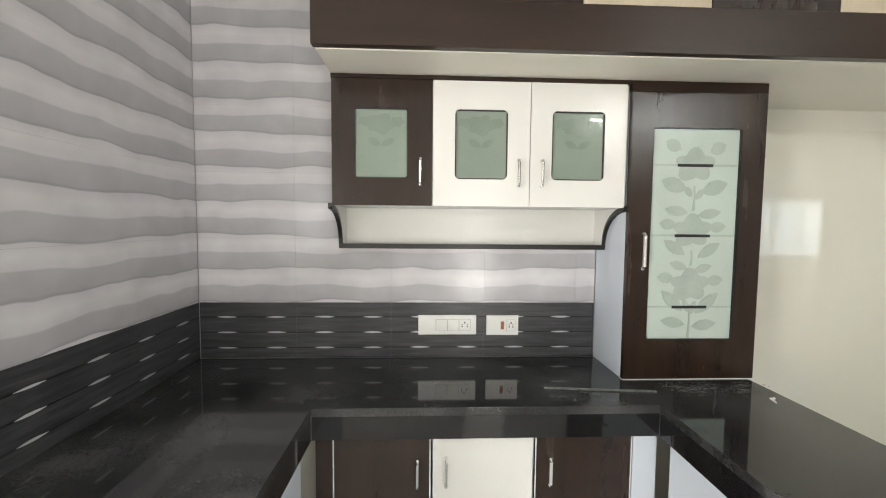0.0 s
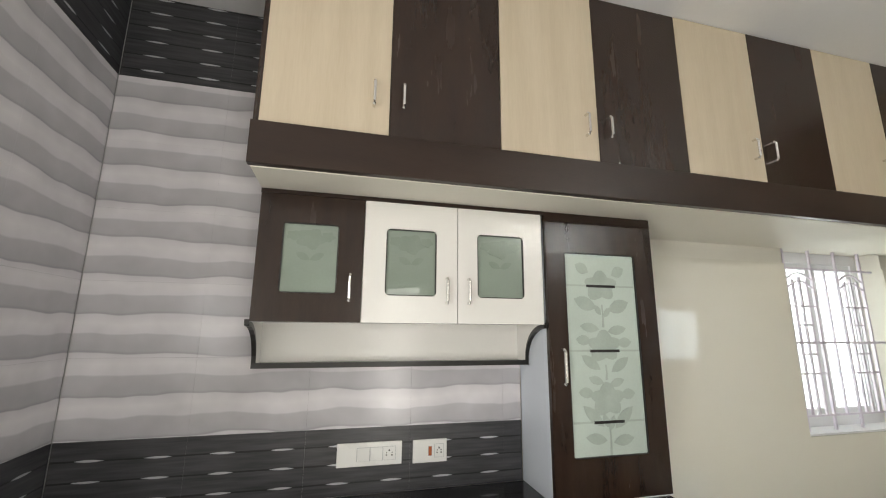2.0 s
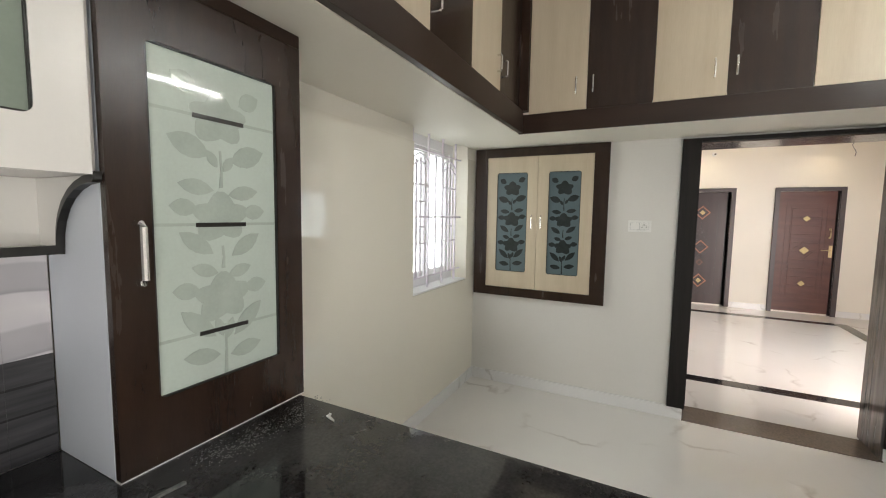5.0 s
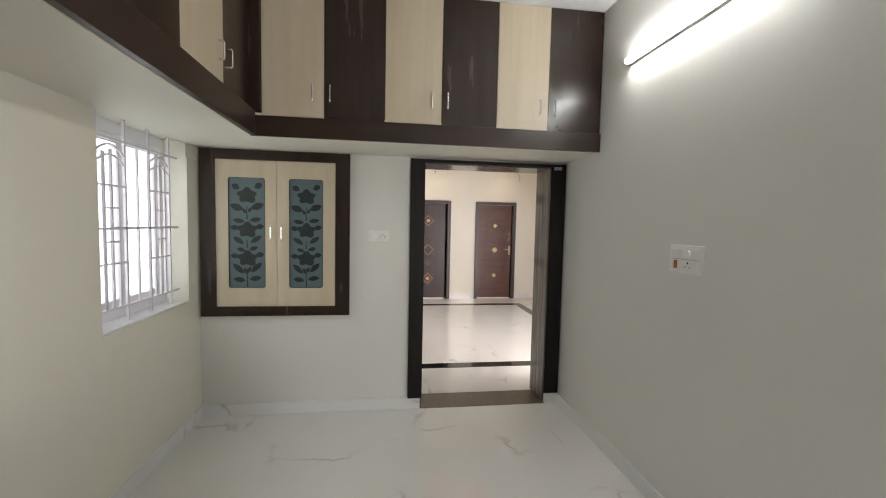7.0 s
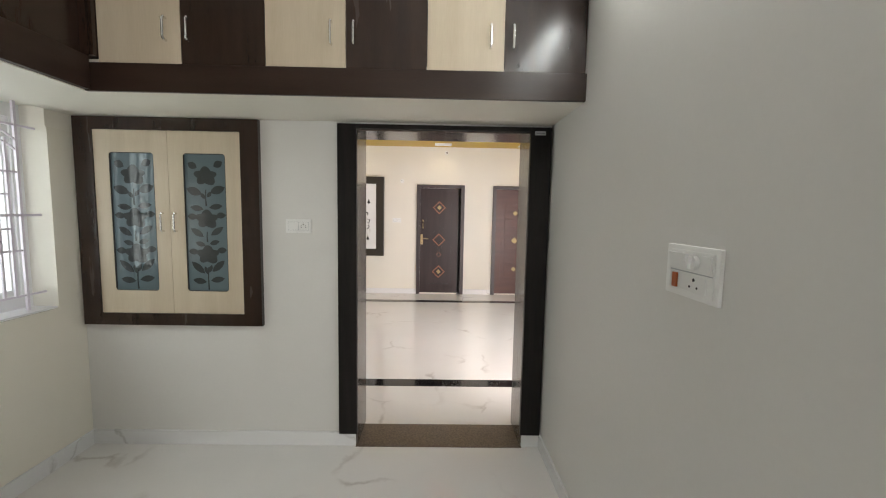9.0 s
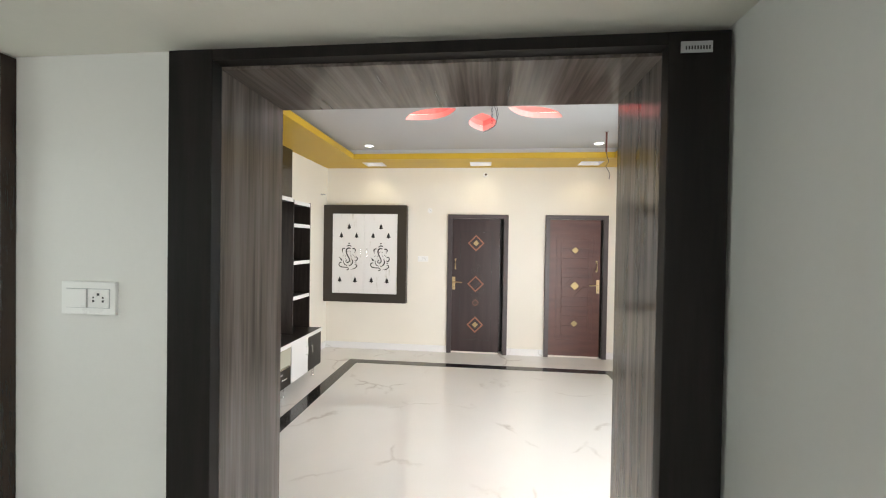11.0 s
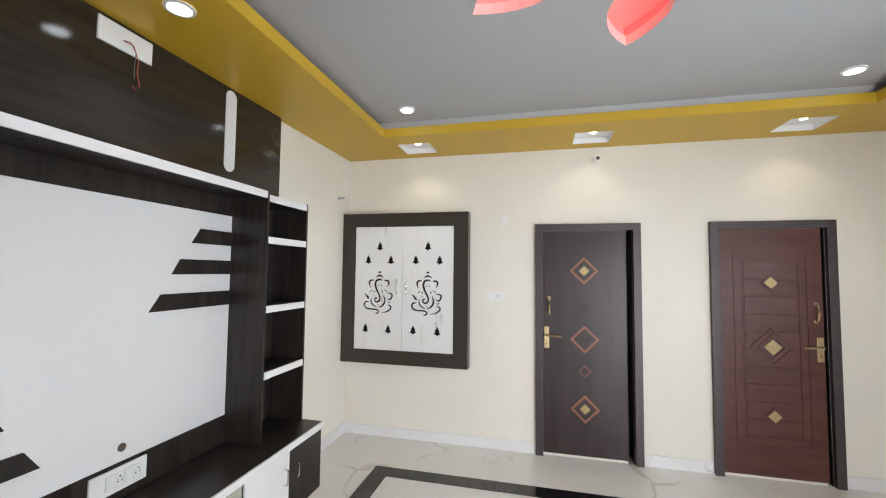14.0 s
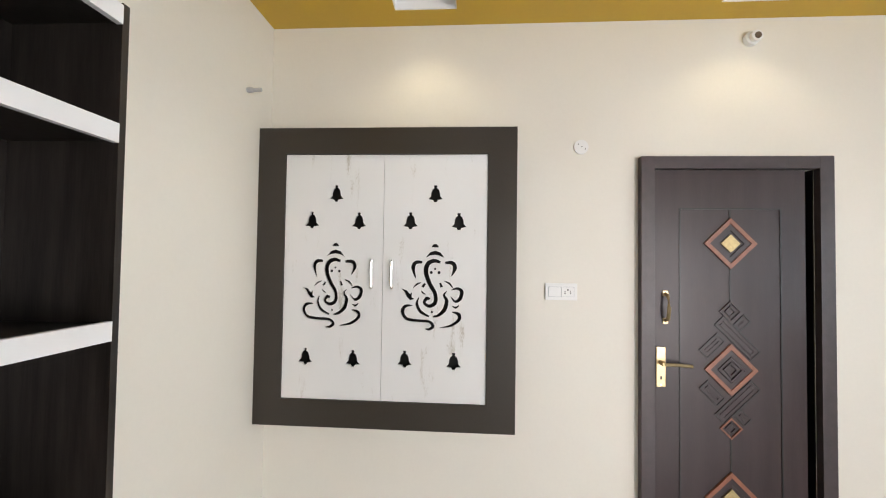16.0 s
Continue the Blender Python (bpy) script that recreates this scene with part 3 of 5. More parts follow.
def lever_and_pull(parent, y, swing, x):
    """Brass lock plate with lever, and a bow pull above."""
    plate = part("lock_plate", box(x - 0.006, x, y - 0.022, y + 0.022, 0.94, 1.13, 0.003), BRASS, parent, "satin brass lock plate")
    part("lever", merge(disc(x - 0.025, y, 1.055, 0.011, 0.04, "x", 14), tube([(x - 0.045, y, 1.055), (x - 0.048, y + swing * 0.05, 1.056), (x - 0.044, y + swing * 0.125, 1.050)], 0.008)), BRASS, plate)
    part("keyhole", box(x - 0.0068, x - 0.006, y - 0.004, y + 0.004, 0.975, 0.992), DARKHOLE, plate)
    part("screw", disc(x - 0.0065, y, 0.95, 0.004, 0.002, "x", 10), CHROME, plate)
    yp = y + swing * 0.022
    pull = part("pull_handle", tube([(x, yp, 1.255), (x - 0.03, yp, 1.265), (x - 0.04, yp, 1.32), (x - 0.03, yp, 1.375), (x, yp, 1.385)], 0.009), BRASS, parent, "brass bow pull handle")
    part("handle_base", merge(box(x - 0.005, x, yp - 0.013, yp + 0.013, 1.24, 1.268, 0.003), box(x - 0.005, x, yp - 0.013, yp + 0.013, 1.372, 1.40, 0.003)), BRASS, pull)


def door_one():
    dr = structure("door_1", box(9.196, 9.216, -0.145, 0.552, 0.03, 1.985, 0.002), DOOR1, "closed dark plum-brown carved wooden door with gold diamonds", "door")
    part("door_frame", merge(box(9.180, 9.2195, 0.553, 0.618, 0, 2.05, 0.003), box(9.180, 9.2195, -0.266, -0.202, 0, 2.05, 0.003), box(9.181, 9.2195, -0.202, 0.553, 1.99, 2.049)), DFRAME, dr, "dark grey-brown door frame")
    # black lining paints the shade of the deep gap beside the leaf
    part("gap_shade_lining", merge(box(9.40, 9.4495, -0.201, -0.146, 0.0, 1.9895), box(9.2205, 9.3995, -0.201, -0.196, 0.0, 1.9895), box(9.2205, 9.3995, -0.151, -0.146, 0.0, 1.9895)), BLACKEDGE_SHADE, dr)
    x = 9.196
    yc, y0, y1, z0, z1 = 0.20, -0.035, 0.435, 0.20, 1.80
    groove = bmesh.new()
    for q in ((y0, y0 + 0.007, z0, z1), (y1 - 0.007, y1, z0, z1), (y0 + 0.007, y1 - 0.007, z0, z0 + 0.007), (y0 + 0.007, y1 - 0.007, z1 - 0.007, z1)):
        add_box(groove, x - 0.0035, x, *q)
    for za, zb in ((0.20, 0.31), (0.55, 0.74), (1.33, 1.51), (1.75, 1.80)):
        add_box(groove, x - 0.003, x, yc - 0.004, yc + 0.004, za, zb)
    # black colour stands for the shade inside the panel grooves
    part("panel_moulding", groove, BLACKEDGE_SHADE, dr)
    for z in (1.63, 1.03, 0.43):
        part("copper_diamond", diamond_ring(yc, z, 0.122, 0.026, x, 0.010), COPPER, dr, "copper-stained diamond moulding")
        part("dark_diamond", diamond_ring(yc, z, 0.094, 0.03, x, 0.006), DOOR1, dr)
        if z != 1.03:
            part("gold_inlay", diamond(yc, z, 0.044, x, 0.009), GOLD, dr, "gold square inlay")
    for r in (0.06, 0.036):
        part("dark_diamond", diamond_ring(yc, 1.03, r, 0.012, x, 0.009), DOOR1, dr)
    for s in (1, -1):
        part("carved_diamond", diamond_ring(yc, 1.03 + s * 0.275, 0.052, 0.010, x, 0.008), COPPER if s < 0 else DOOR1, dr)
        part("carved_diamond", diamond_ring(yc, 1.03 + s * 0.275, 0.028, 0.010, x, 0.006), DOOR1, dr)
        for du, dz, ln, wd, ang in ((0.030, 0.150, 0.235, 0.062, 45), (-0.085, 0.112, 0.115, 0.055, -45), (0.052, 0.222, 0.07, 0.045, -45)):
            tilt = radians(ang * s)
            c, q = math.cos(tilt), math.sin(tilt)
            plank = [(yc - du + c * i * ln / 2 - q * j * wd / 2, 1.03 + s * dz + q * i * ln / 2 + c * j * wd / 2) for i, j in ((-1, -1), (1, -1), (1, 1), (-1, 1))]
            bar = part("carved_bar", prism(plank, "x", x - 0.0025, x), DOOR1, dr)
            # outer rim is black to paint the shade of the engraved line
            part("carved_rim", rect_ring(yc - du, 1.03 + s * dz, ln, wd, ang * s, 0.005, x - 0.0025, 0.003), BLACKEDGE_SHADE, bar)
            part("carved_rim", rect_ring(yc - du, 1.03 + s * dz, ln - 0.034, wd - 0.034, ang * s, 0.005, x - 0.0025, 0.003), DOOR1, bar)
    lever_and_pull(dr, 0.522, -1, x)


def door_two():
    dr = structure("door_2", box(9.196, 9.216, -1.567, -0.858, 0.03, 1.985, 0.002), DOOR2, "closed reddish-brown panelled wooden door with gold diamonds", "door")
    part("door_frame", merge(box(9.180, 9.2195, -0.857, -0.795, 0, 2.05, 0.003), box(9.180, 9.2195, -1.668, -1.605, 0, 2.05, 0.003), box(9.181, 9.2195, -1.605, -0.857, 1.99, 2.049)), DFRAME, dr, "dark grey-brown door frame")
    part("gap_shade_lining", merge(box(9.40, 9.4495, -1.604, -1.568, 0.0, 1.9895), box(9.2205, 9.3995, -1.604, -1.599, 0.0, 1.9895), box(9.2205, 9.3995, -1.573, -1.568, 0.0, 1.9895)), BLACKEDGE_SHADE, dr)
    x = 9.196
    y0, y1, z0, z1 = -1.475, -0.955, 0.25, 1.80
    part("panel_moulding", frame_ring("x", x - 0.005, x, y0, y1, z0, z1, 0.014), DOOR2, dr)
    part("panel_moulding", frame_ring("x", x - 0.004, x, y0 + 0.06, y1 - 0.06, z0 + 0.07, z1 - 0.07, 0.010), DOOR2, dr)
    zs = np.linspace(z0 + 0.085, z1 - 0.085, 11)
    for a, b in zip(zs, zs[1:]):
        part("plank", box(x - 0.007, x, y0 + 0.075, y1 - 0.075, a + 0.004, b - 0.004, 0.003), DOOR2, dr)
    yc = -1.215
    for z, r in ((1.55, 0.07), (1.04, 0.155), (0.50, 0.07)):
        part("carved_diamond", diamond_ring(yc, z, r, 0.022, x - 0.006, 0.008), DOOR2, dr)
        if r > 0.1:
            part("carved_diamond", diamond_ring(yc, z, 0.105, 0.02, x - 0.006, 0.008), DOOR2, dr)
        part("gold_inlay", diamond(yc, z, 0.048 if r < 0.1 else 0.062, x - 0.006, 0.009), GOLD, dr, "gold diamond inlay")
    lever_and_pull(dr, -1.538, 1, x)


door_one()
door_two()


# ---- windows ----
def window_unit(name, axis_y, x0, x1, z0, z1, inward, sash_y, label, panes, arch_every, depth, m0, m1):
    """A window in a wall along x: outer frame, panes and an iron grille before it."""
    w = structure(name, frame_ring("y", sash_y - 0.03, sash_y + 0.03, x0 + 0.001, x1 - 0.001, z0 + 0.001, z1 - 0.001, 0.06, 0.075), UPVC, label, "window")
    wid = (x1 - x0 - 0.12) / panes
    for k in range(panes):
        a = x0 + 0.06 + k * wid
        part("sash", frame_ring("y", sash_y - 0.02, sash_y + 0.02, a + 0.001, a + wid - 0.001, z0 + 0.077, z1 - 0.077, 0.045), UPVC, w)
        g = part("pane", box(a + 0.045, a + wid - 0.045, sash_y - 0.003, sash_y + 0.003, z0 + 0.12, z1 - 0.12), WINGLASS, w)
        g.visible_shadow = False
    part("window_sill", box(x0 + 0.001, x1 - 0.001, min(axis_y, sash_y - inward * 0.03), max(axis_y, sash_y - inward * 0.03), z0 + 0.001, z0 + 0.012), UPVC, w)
    gy = axis_y + (sash_y - axis_y) * depth
    gr = thing(name.replace("window", "grille").replace("_1", "").replace("_2", ""), (x0 + x1) / 2, gy, z0, "lilac-white painted iron window grille with small arches", "window grille")

    def vbar(x, a, b, r=0.007):
        part("bar", box(x - r, x + r, gy - r, gy + r, a, b), GRILLE, gr)

    def hbar(a, b, z, r=0.0055):
        part("rail", box(a, b, gy - r, gy + r, z - r, z + r), GRILLE, gr)

    zb, zt = z0 + 0.10, z1 - 0.13
    hbar(x0 - 0.0, x1 - 0.0, zb)
    hbar(x0 - 0.0, x1 - 0.0, zt)
    hbar(x0 - 0.0, x1 - 0.0, z0 + 0.47 * (z1 - z0), 0.007)
    step = 0.273
    cells = int(round((x1 - x0 - m0 - m1) / step))
    step = (x1 - x0 - m0 - m1) / cells
    for c in range(cells + 1):
        vbar(x0 + m0 + c * step, z0 + 0.001, z1 - 0.001)
    for c in range(cells):
        a, b = x0 + m0 + c * step, x0 + m0 + (c + 1) * step
        if c % 2 == arch_every:
            for k in (1, 2, 3):
                vbar(a + k * step / 4, zb, zt - 0.075 if k != 2 else zt - 0.055, 0.006)
            for rise in (0.03, 0.085):
                pts = [(a + step * s, gy, zt - rise - 0.05 + 0.05 * math.sin(math.pi * s)) for s in np.linspace(0, 1, 9)]
                part("arch", tube(pts, 0.006, 6), GRILLE, gr)
            for s in (0.27, 0.73):
                hbar(a, b, zb + (zt - zb) * s)
            for s in (0.40, 0.60):
                hbar(a + step / 4, b - step / 4, zb + (zt - zb) * s)
        else:
            vbar((a + b) / 2, zb, zt, 0.006)


window_unit("window_1", 2.49, 3.15, 4.06, 0.95, 2.12, 1, 2.66, "white sliding window with clear panes in the kitchen", 2, 0, 0.36, 0.09, 0.11)
window_unit("window_2", -2.195, 5.92, 7.58, 0.90, 2.07, -1, -2.38, "wide white sliding window with clear panes in the hall", 3, 0, 0.35, 0.045, 0.045)
for k in range(3):
    tagged(part("frame_label", box(7.34 - 0.16 * k, 7.38 - 0.16 * k, -2.3485, -2.3475, 2.025, 2.032), DARKHOLE), "tiny dark print on the window frame", "label")
w3 = structure("window_3", frame_ring("y", -2.60, -2.55, -1.749, -1.151, 1.081, 2.119, 0.05), UPVC, "small white window of the utility area", "window")
for k in range(1, 4):
    part("bar", box(-1.75 + 0.15 * k - 0.008, -1.75 + 0.15 * k + 0.008, -2.44, -2.43, 1.081, 2.119), GRILLE, w3)
for z in (1.35, 1.6, 1.85):
    part("rail", box(-1.749, -1.151, -2.441, -2.429, z - 0.007, z + 0.007), GRILLE, w3)


# ---- kitchen: counters and base cabinets ----
ct = thing("kitchen_counter", 0.4, 2.0, 0.0, "black polished granite U-shaped worktop with deep front edge", "worktop")
for r in ((-0.645, 0.028, 1.21), (0.0284, 1.2796, 1.90), (1.28, 1.803, 0.86)):
    part("slab", box(*r, 2.44, 0.84, 0.87, 0.001), DUSTYGRANITE, ct)
part("front_edge", box(0.008, 0.0275, 1.212, 1.90, 0.755, 0.8395), GRANITE, ct)
part("front_edge", box(0.0285, 1.279, 1.901, 1.92, 0.755, 0.8395), GRANITE, ct)
part("front_edge", box(1.2805, 1.30, 0.862, 1.90, 0.755, 0.8395), GRANITE, ct)
part("front_edge", box(1.784, 1.802, 0.862, 2.43, 0.755, 0.8395), GRANITE, ct)
structure("wall_peninsula", box(1.70, 1.782, 0.88, 2.48, 0, 0.839), CREAM, "low cream wall carrying the worktop", "half wall")


def bow_handle(parent, x, y, z0, z1, face, r=0.006, out=0.028, wide=0.0):
    """A squared steel bow handle; face is the way it stands out: '-y', '-x' or '+x'."""
    dv = {"-y": Vector((0, -1, 0)), "-x": Vector((-1, 0, 0)), "+x": Vector((1, 0, 0))}[face]
    p0, p1 = Vector((x, y, z0)), Vector((x, y, z1))
    if wide:
        along = Vector((1, 0, 0)) if face == "-y" else Vector((0, 1, 0))
        p0, p1 = Vector((x, y, (z0 + z1) / 2)) - along * wide, Vector((x, y, (z0 + z1) / 2)) + along * wide
    mid = (p1 - p0).normalized() * 0.008
    pts = [p0, p0 + dv * (out * 0.75), p0 + dv * out + mid, p1 + dv * out - mid, p1 + dv * (out * 0.75), p1]
    return part("handle", tube(pts, r, 8), CHROME, parent, "brushed steel bow handle")


def base_cabinet(x0, x1, dark, handle_x, label):
    c = thing("base_cabinet", (x0 + x1) / 2, 2.1, 0.10, label, "cabinet", "cabinets under the worktop")
    part("body", box(x0, x1, 1.965, 2.43, 0.10, 0.754), SIDEWHITE, c)
    dr = part("door", box(x0 + 0.002, x1 - 0.002, 1.945, 1.9645, 0.10, 0.745, 0.002), WENGE if dark else WHITELAM, c)
    part("edge_band", frame_ring("y", 1.9435, 1.9449, x0 + 0.002, x1 - 0.002, 0.10, 0.745, 0.004), TVWHITE, dr)
    if handle_x:
        bow_handle(dr, handle_x, 1.945, 0.56, 0.66, "-y")


part("plinth", box(0.03, 1.30, 1.98, 2.43, 0.0, 0.099), GRANITE, ct)
base_cabinet(0.09, 0.45, True, 0.40, "dark brown base cabinet door under the worktop")
base_cabinet(0.455, 0.83, False, 0.505, "white base cabinet door under the worktop")
base_cabinet(0.835, 1.205, True, 0.89, "dark brown base cabinet door under the worktop")


def side_cabinet(y0, y1, xf, away, dark, label):
    s = 1 if away > 0 else -1
    c = thing("base_cabinet", xf, (y0 + y1) / 2, 0.10, label, "cabinet", "cabinets under the worktop")
    a, b = sorted((xf, xf + s * 0.38))
    part("body", box(a, b, y0, y1, 0.10, 0.754), SIDEWHITE, c)
    a, b = sorted((xf - s * 0.0005, xf - s * 0.019))
    dr = part("door", box(a, b, y0 + 0.002, y1 - 0.002, 0.10, 0.745, 0.002), WENGE if dark else SIDEWHITE, c)
    bow_handle(dr, xf - s * 0.019, y0 + 0.06, 0.56, 0.66, "-x" if s > 0 else "+x")


side_cabinet(1.22, 1.875, -0.02, -1, False, "white base cabinet door along the tiled wall")
for k in range(2):
    side_cabinet(1.88 - 0.5 * (k + 1), 1.875 - 0.5 * k, 1.325, 1, k % 2 == 1, ("cool white" if k % 2 == 0 else "dark brown") + " base cabinet door in the peninsula")
structure("trim_filler_left", box(0.03, 0.088, 1.945, 1.964, 0.10, 0.754), WENGE, "dark filler strip beside the cabinet", "filler strip")
structure("trim_filler_right", box(1.208, 1.298, 1.945, 1.964, 0.10, 0.754), SIDEWHITE, "white filler strip beside the cabinet", "filler strip")

# a thin stone offcut and dust on the worktop
tagged(part("stone_strip", prism([(0.90, 2.052), (0.90, 2.062), (1.33, 2.018), (1.33, 2.008)], "z", 0.8705, 0.876), DUST), "thin grey stone offcut lying on the worktop", "offcut")
rnd = random.Random(4)
dust = bmesh.new()
for k in range(700):
    cx, cy = rnd.choice(((1.50, 2.03), (1.58, 2.06), (1.68, 2.01), (1.45, 2.07), (1.74, 2.05)))
    a, b = rnd.gauss(cx, 0.035), rnd.gauss(cy, 0.025)
    s = rnd.uniform(0.0006, 0.0018)
    add_box(dust, a - s, a + s, b - s * rnd.uniform(0.5, 1.2), b + s, 0.8701, 0.8701 + s * 0.6)
tagged(part("stone_dust", dust, DUST), "pale cutting dust swept on the worktop", "dust", "", "stuff")
tagged(part("paper_scrap", prism([(1.715, 1.90), (1.722, 1.905), (1.735, 1.935), (1.748, 1.94), (1.75, 1.948), (1.728, 1.945)], "z", 0.8705, 0.874), PLASTIC), "small white scrap on the worktop", "scrap")


# ---- flowers for the glass ----
def leaf(cx, cz, ang, ln, wd):
    c, s = math.cos(ang), math.sin(ang)
    out = []
    for side in (1, -1):
        for i in range(5):
            t = i / 5 if side == 1 else 1 - i / 5
            w = wd * math.sin(math.pi * t) ** 0.8 * side
            out.append((cx + c * ln * t - s * w, cz + s * ln * t + c * w))
    return out


def rose(cx, cz, r):
    return [(cx + r * 1.05 * (1 + 0.16 * math.cos(5 * a + 0.6)) * math.cos(a), cz + r * 0.78 * (1 + 0.14 * math.cos(5 * a + 0.6)) * math.sin(a)) for a in np.linspace(0, 2 * math.pi, 30, endpoint=False)]


def bloom(c, z, w):
    """A rose seen from the front: five round petals about a small heart, with the glass showing between them."""
    out = [("heart", [(c + 0.065 * w * math.cos(a), z + 0.055 * w * math.sin(a)) for a in np.linspace(0, 2 * math.pi, 12, endpoint=False)])]
    for k in range(5):
        b = math.pi / 2 + 2 * math.pi * k / 5
        grow = (1.0, 0.88, 1.12, 0.96, 0.92)[k]
        px, pz = c + 0.160 * w * math.cos(b), z + 0.125 * w * math.sin(b)
        out.append(("petal", [(px + 0.125 * grow * w * (1 + 0.10 * math.cos(3 * (a - b))) * math.cos(a), pz + 0.100 * grow * w * (1 + 0.10 * math.cos(3 * (a - b))) * math.sin(a)) for a in np.linspace(0, 2 * math.pi, 14, endpoint=False)]))
    return out


def flower_panel(parent, axis, at, out, c, z0, z1, w, mat):
    """A climbing rose standing a hair proud of the glass: one stem, three blooms, leaves in pairs."""
    h = z1 - z0

    def up(v):
        return z1 - v * h

    shapes = []
    for v in (0.155, 0.470, 0.735):
        shapes += bloom(c, up(v), w)
    # height, distance from the stem, tilt, length, half width of each pair of leaves
    for v, u, tilt, ln, hw in ((0.085, 0.20, 0.5, 0.24, 0.085), (0.275, 0.10, 0.35, 0.38, 0.10), (0.385, 0.07, 0.15, 0.32, 0.07), (0.310, 0.03, 1.0, 0.17, 0.045),
                               (0.445, 0.22, 0.1, 0.24, 0.075), (0.590, 0.09, 0.6, 0.36, 0.075), (0.655, 0.05, 0.3, 0.25, 0.06), (0.705, 0.22, 0.1, 0.24, 0.075),
                               (0.865, 0.09, 0.75, 0.42, 0.08), (0.930, 0.05, 0.15, 0.34, 0.075), (0.870, 0.02, 1.25, 0.20, 0.045)):
        for s in (1, -1):
            shapes.append(("leaf", leaf(c + s * u * w, up(v + (0.012 if s > 0 else 0.0)), tilt if s > 0 else math.pi - tilt, ln * w, hw * w)))
    for va, vb in ((0.255, 0.375), (0.565, 0.640), (0.830, 1.0)):
        hw = 0.018 * w
        shapes.append(("stem", [(c - hw, up(vb)), (c + hw, up(vb)), (c + hw * 0.6 + 0.01 * w, up((va + vb) / 2)), (c + hw * 0.6, up(va)), (c - hw * 0.6, up(va)), (c - hw * 0.6 + 0.01 * w, up((va + vb) / 2))]))
    for i, (kind, sh) in enumerate(shapes):
        part("etched_" + kind, prism(sh, axis, at, at + out * (0.0006 + 0.00003 * i)), mat, parent)


def glazed_door(parent, axis, f0, f1, a0, a1, z0, z1, ga0, ga1, gz0, gz1, mat, glass, etch, sign, label=""):
    """A framed cabinet door with a glass panel let in; f0 is the front face."""
    bm = bmesh.new()
    lo, hi = sorted((f0, f1))
    for p0, p1, q0, q1 in ((a0, ga0, z0, z1), (ga1, a1, z0, z1), (ga0, ga1, z0, gz0), (ga0, ga1, gz1, z1)):
        if axis == "x":
            add_box(bm, lo, hi, p0, p1, q0, q1)
        else:
            add_box(bm, p0, p1, lo, hi, q0, q1)
    for ca, sa in ((ga0, 1), (ga1, -1)):
        for cz, sz in ((gz0, 1), (gz1, -1)):
            arc = [(ca + sa * 0.02 * (1 - math.cos(t)), cz + sz * 0.02 * (1 - math.sin(t))) for t in np.linspace(0, math.pi / 2, 6)]
            bm = merge(bm, prism([(ca, cz), *arc], axis, lo, hi))
    dr = part("door", bm, mat, parent, label)
    g = f0 - sign * 0.010
    lo, hi = sorted((g, g - sign * 0.005))
    q = (lo, hi, ga0 - 0.004, ga1 + 0.004) if axis == "x" else (ga0 - 0.004, ga1 + 0.004, lo, hi)
    part("glass", box(*q, gz0 - 0.004, gz1 + 0.004), glass, dr, "frosted glass panel")
    lo, hi = sorted((f0 - sign * 0.002, f0 - sign * 0.0098))
    part("rebate", frame_ring(axis, lo, hi, ga0 + 0.0004, ga1 - 0.0004, gz0 + 0.0004, gz1 - 0.0004, 0.004), BLACKEDGE_SHADE, dr)
    return dr, g


# ---- kitchen: wall units ----
hut = thing("wall_cabinet", 0.64, 2.3, 1.59, "dark brown and white wall cabinet with frosted glass doors", "cabinet")
part("body", box(0.052, 1.252, 2.165, 2.439, 1.592, 2.10), WHITELAM, hut)
part("top_strip", box(0.05, 1.253, 2.139, 2.1645, 2.088, 2.1035), WENGE_H, hut)
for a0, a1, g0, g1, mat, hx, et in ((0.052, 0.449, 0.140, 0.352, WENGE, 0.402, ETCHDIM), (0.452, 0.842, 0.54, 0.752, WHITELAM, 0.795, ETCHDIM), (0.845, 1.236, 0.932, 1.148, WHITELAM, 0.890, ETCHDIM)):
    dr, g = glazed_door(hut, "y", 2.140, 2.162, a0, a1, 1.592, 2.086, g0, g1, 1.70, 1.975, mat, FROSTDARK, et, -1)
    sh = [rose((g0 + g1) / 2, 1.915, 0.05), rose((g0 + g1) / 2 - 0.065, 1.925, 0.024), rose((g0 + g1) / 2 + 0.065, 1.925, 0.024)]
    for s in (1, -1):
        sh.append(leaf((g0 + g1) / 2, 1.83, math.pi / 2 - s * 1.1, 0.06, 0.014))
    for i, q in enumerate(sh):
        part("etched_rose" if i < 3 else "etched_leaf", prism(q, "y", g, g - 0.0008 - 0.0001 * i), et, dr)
    bow_handle(dr, hx, 2.140, 1.675, 1.775, "-y")

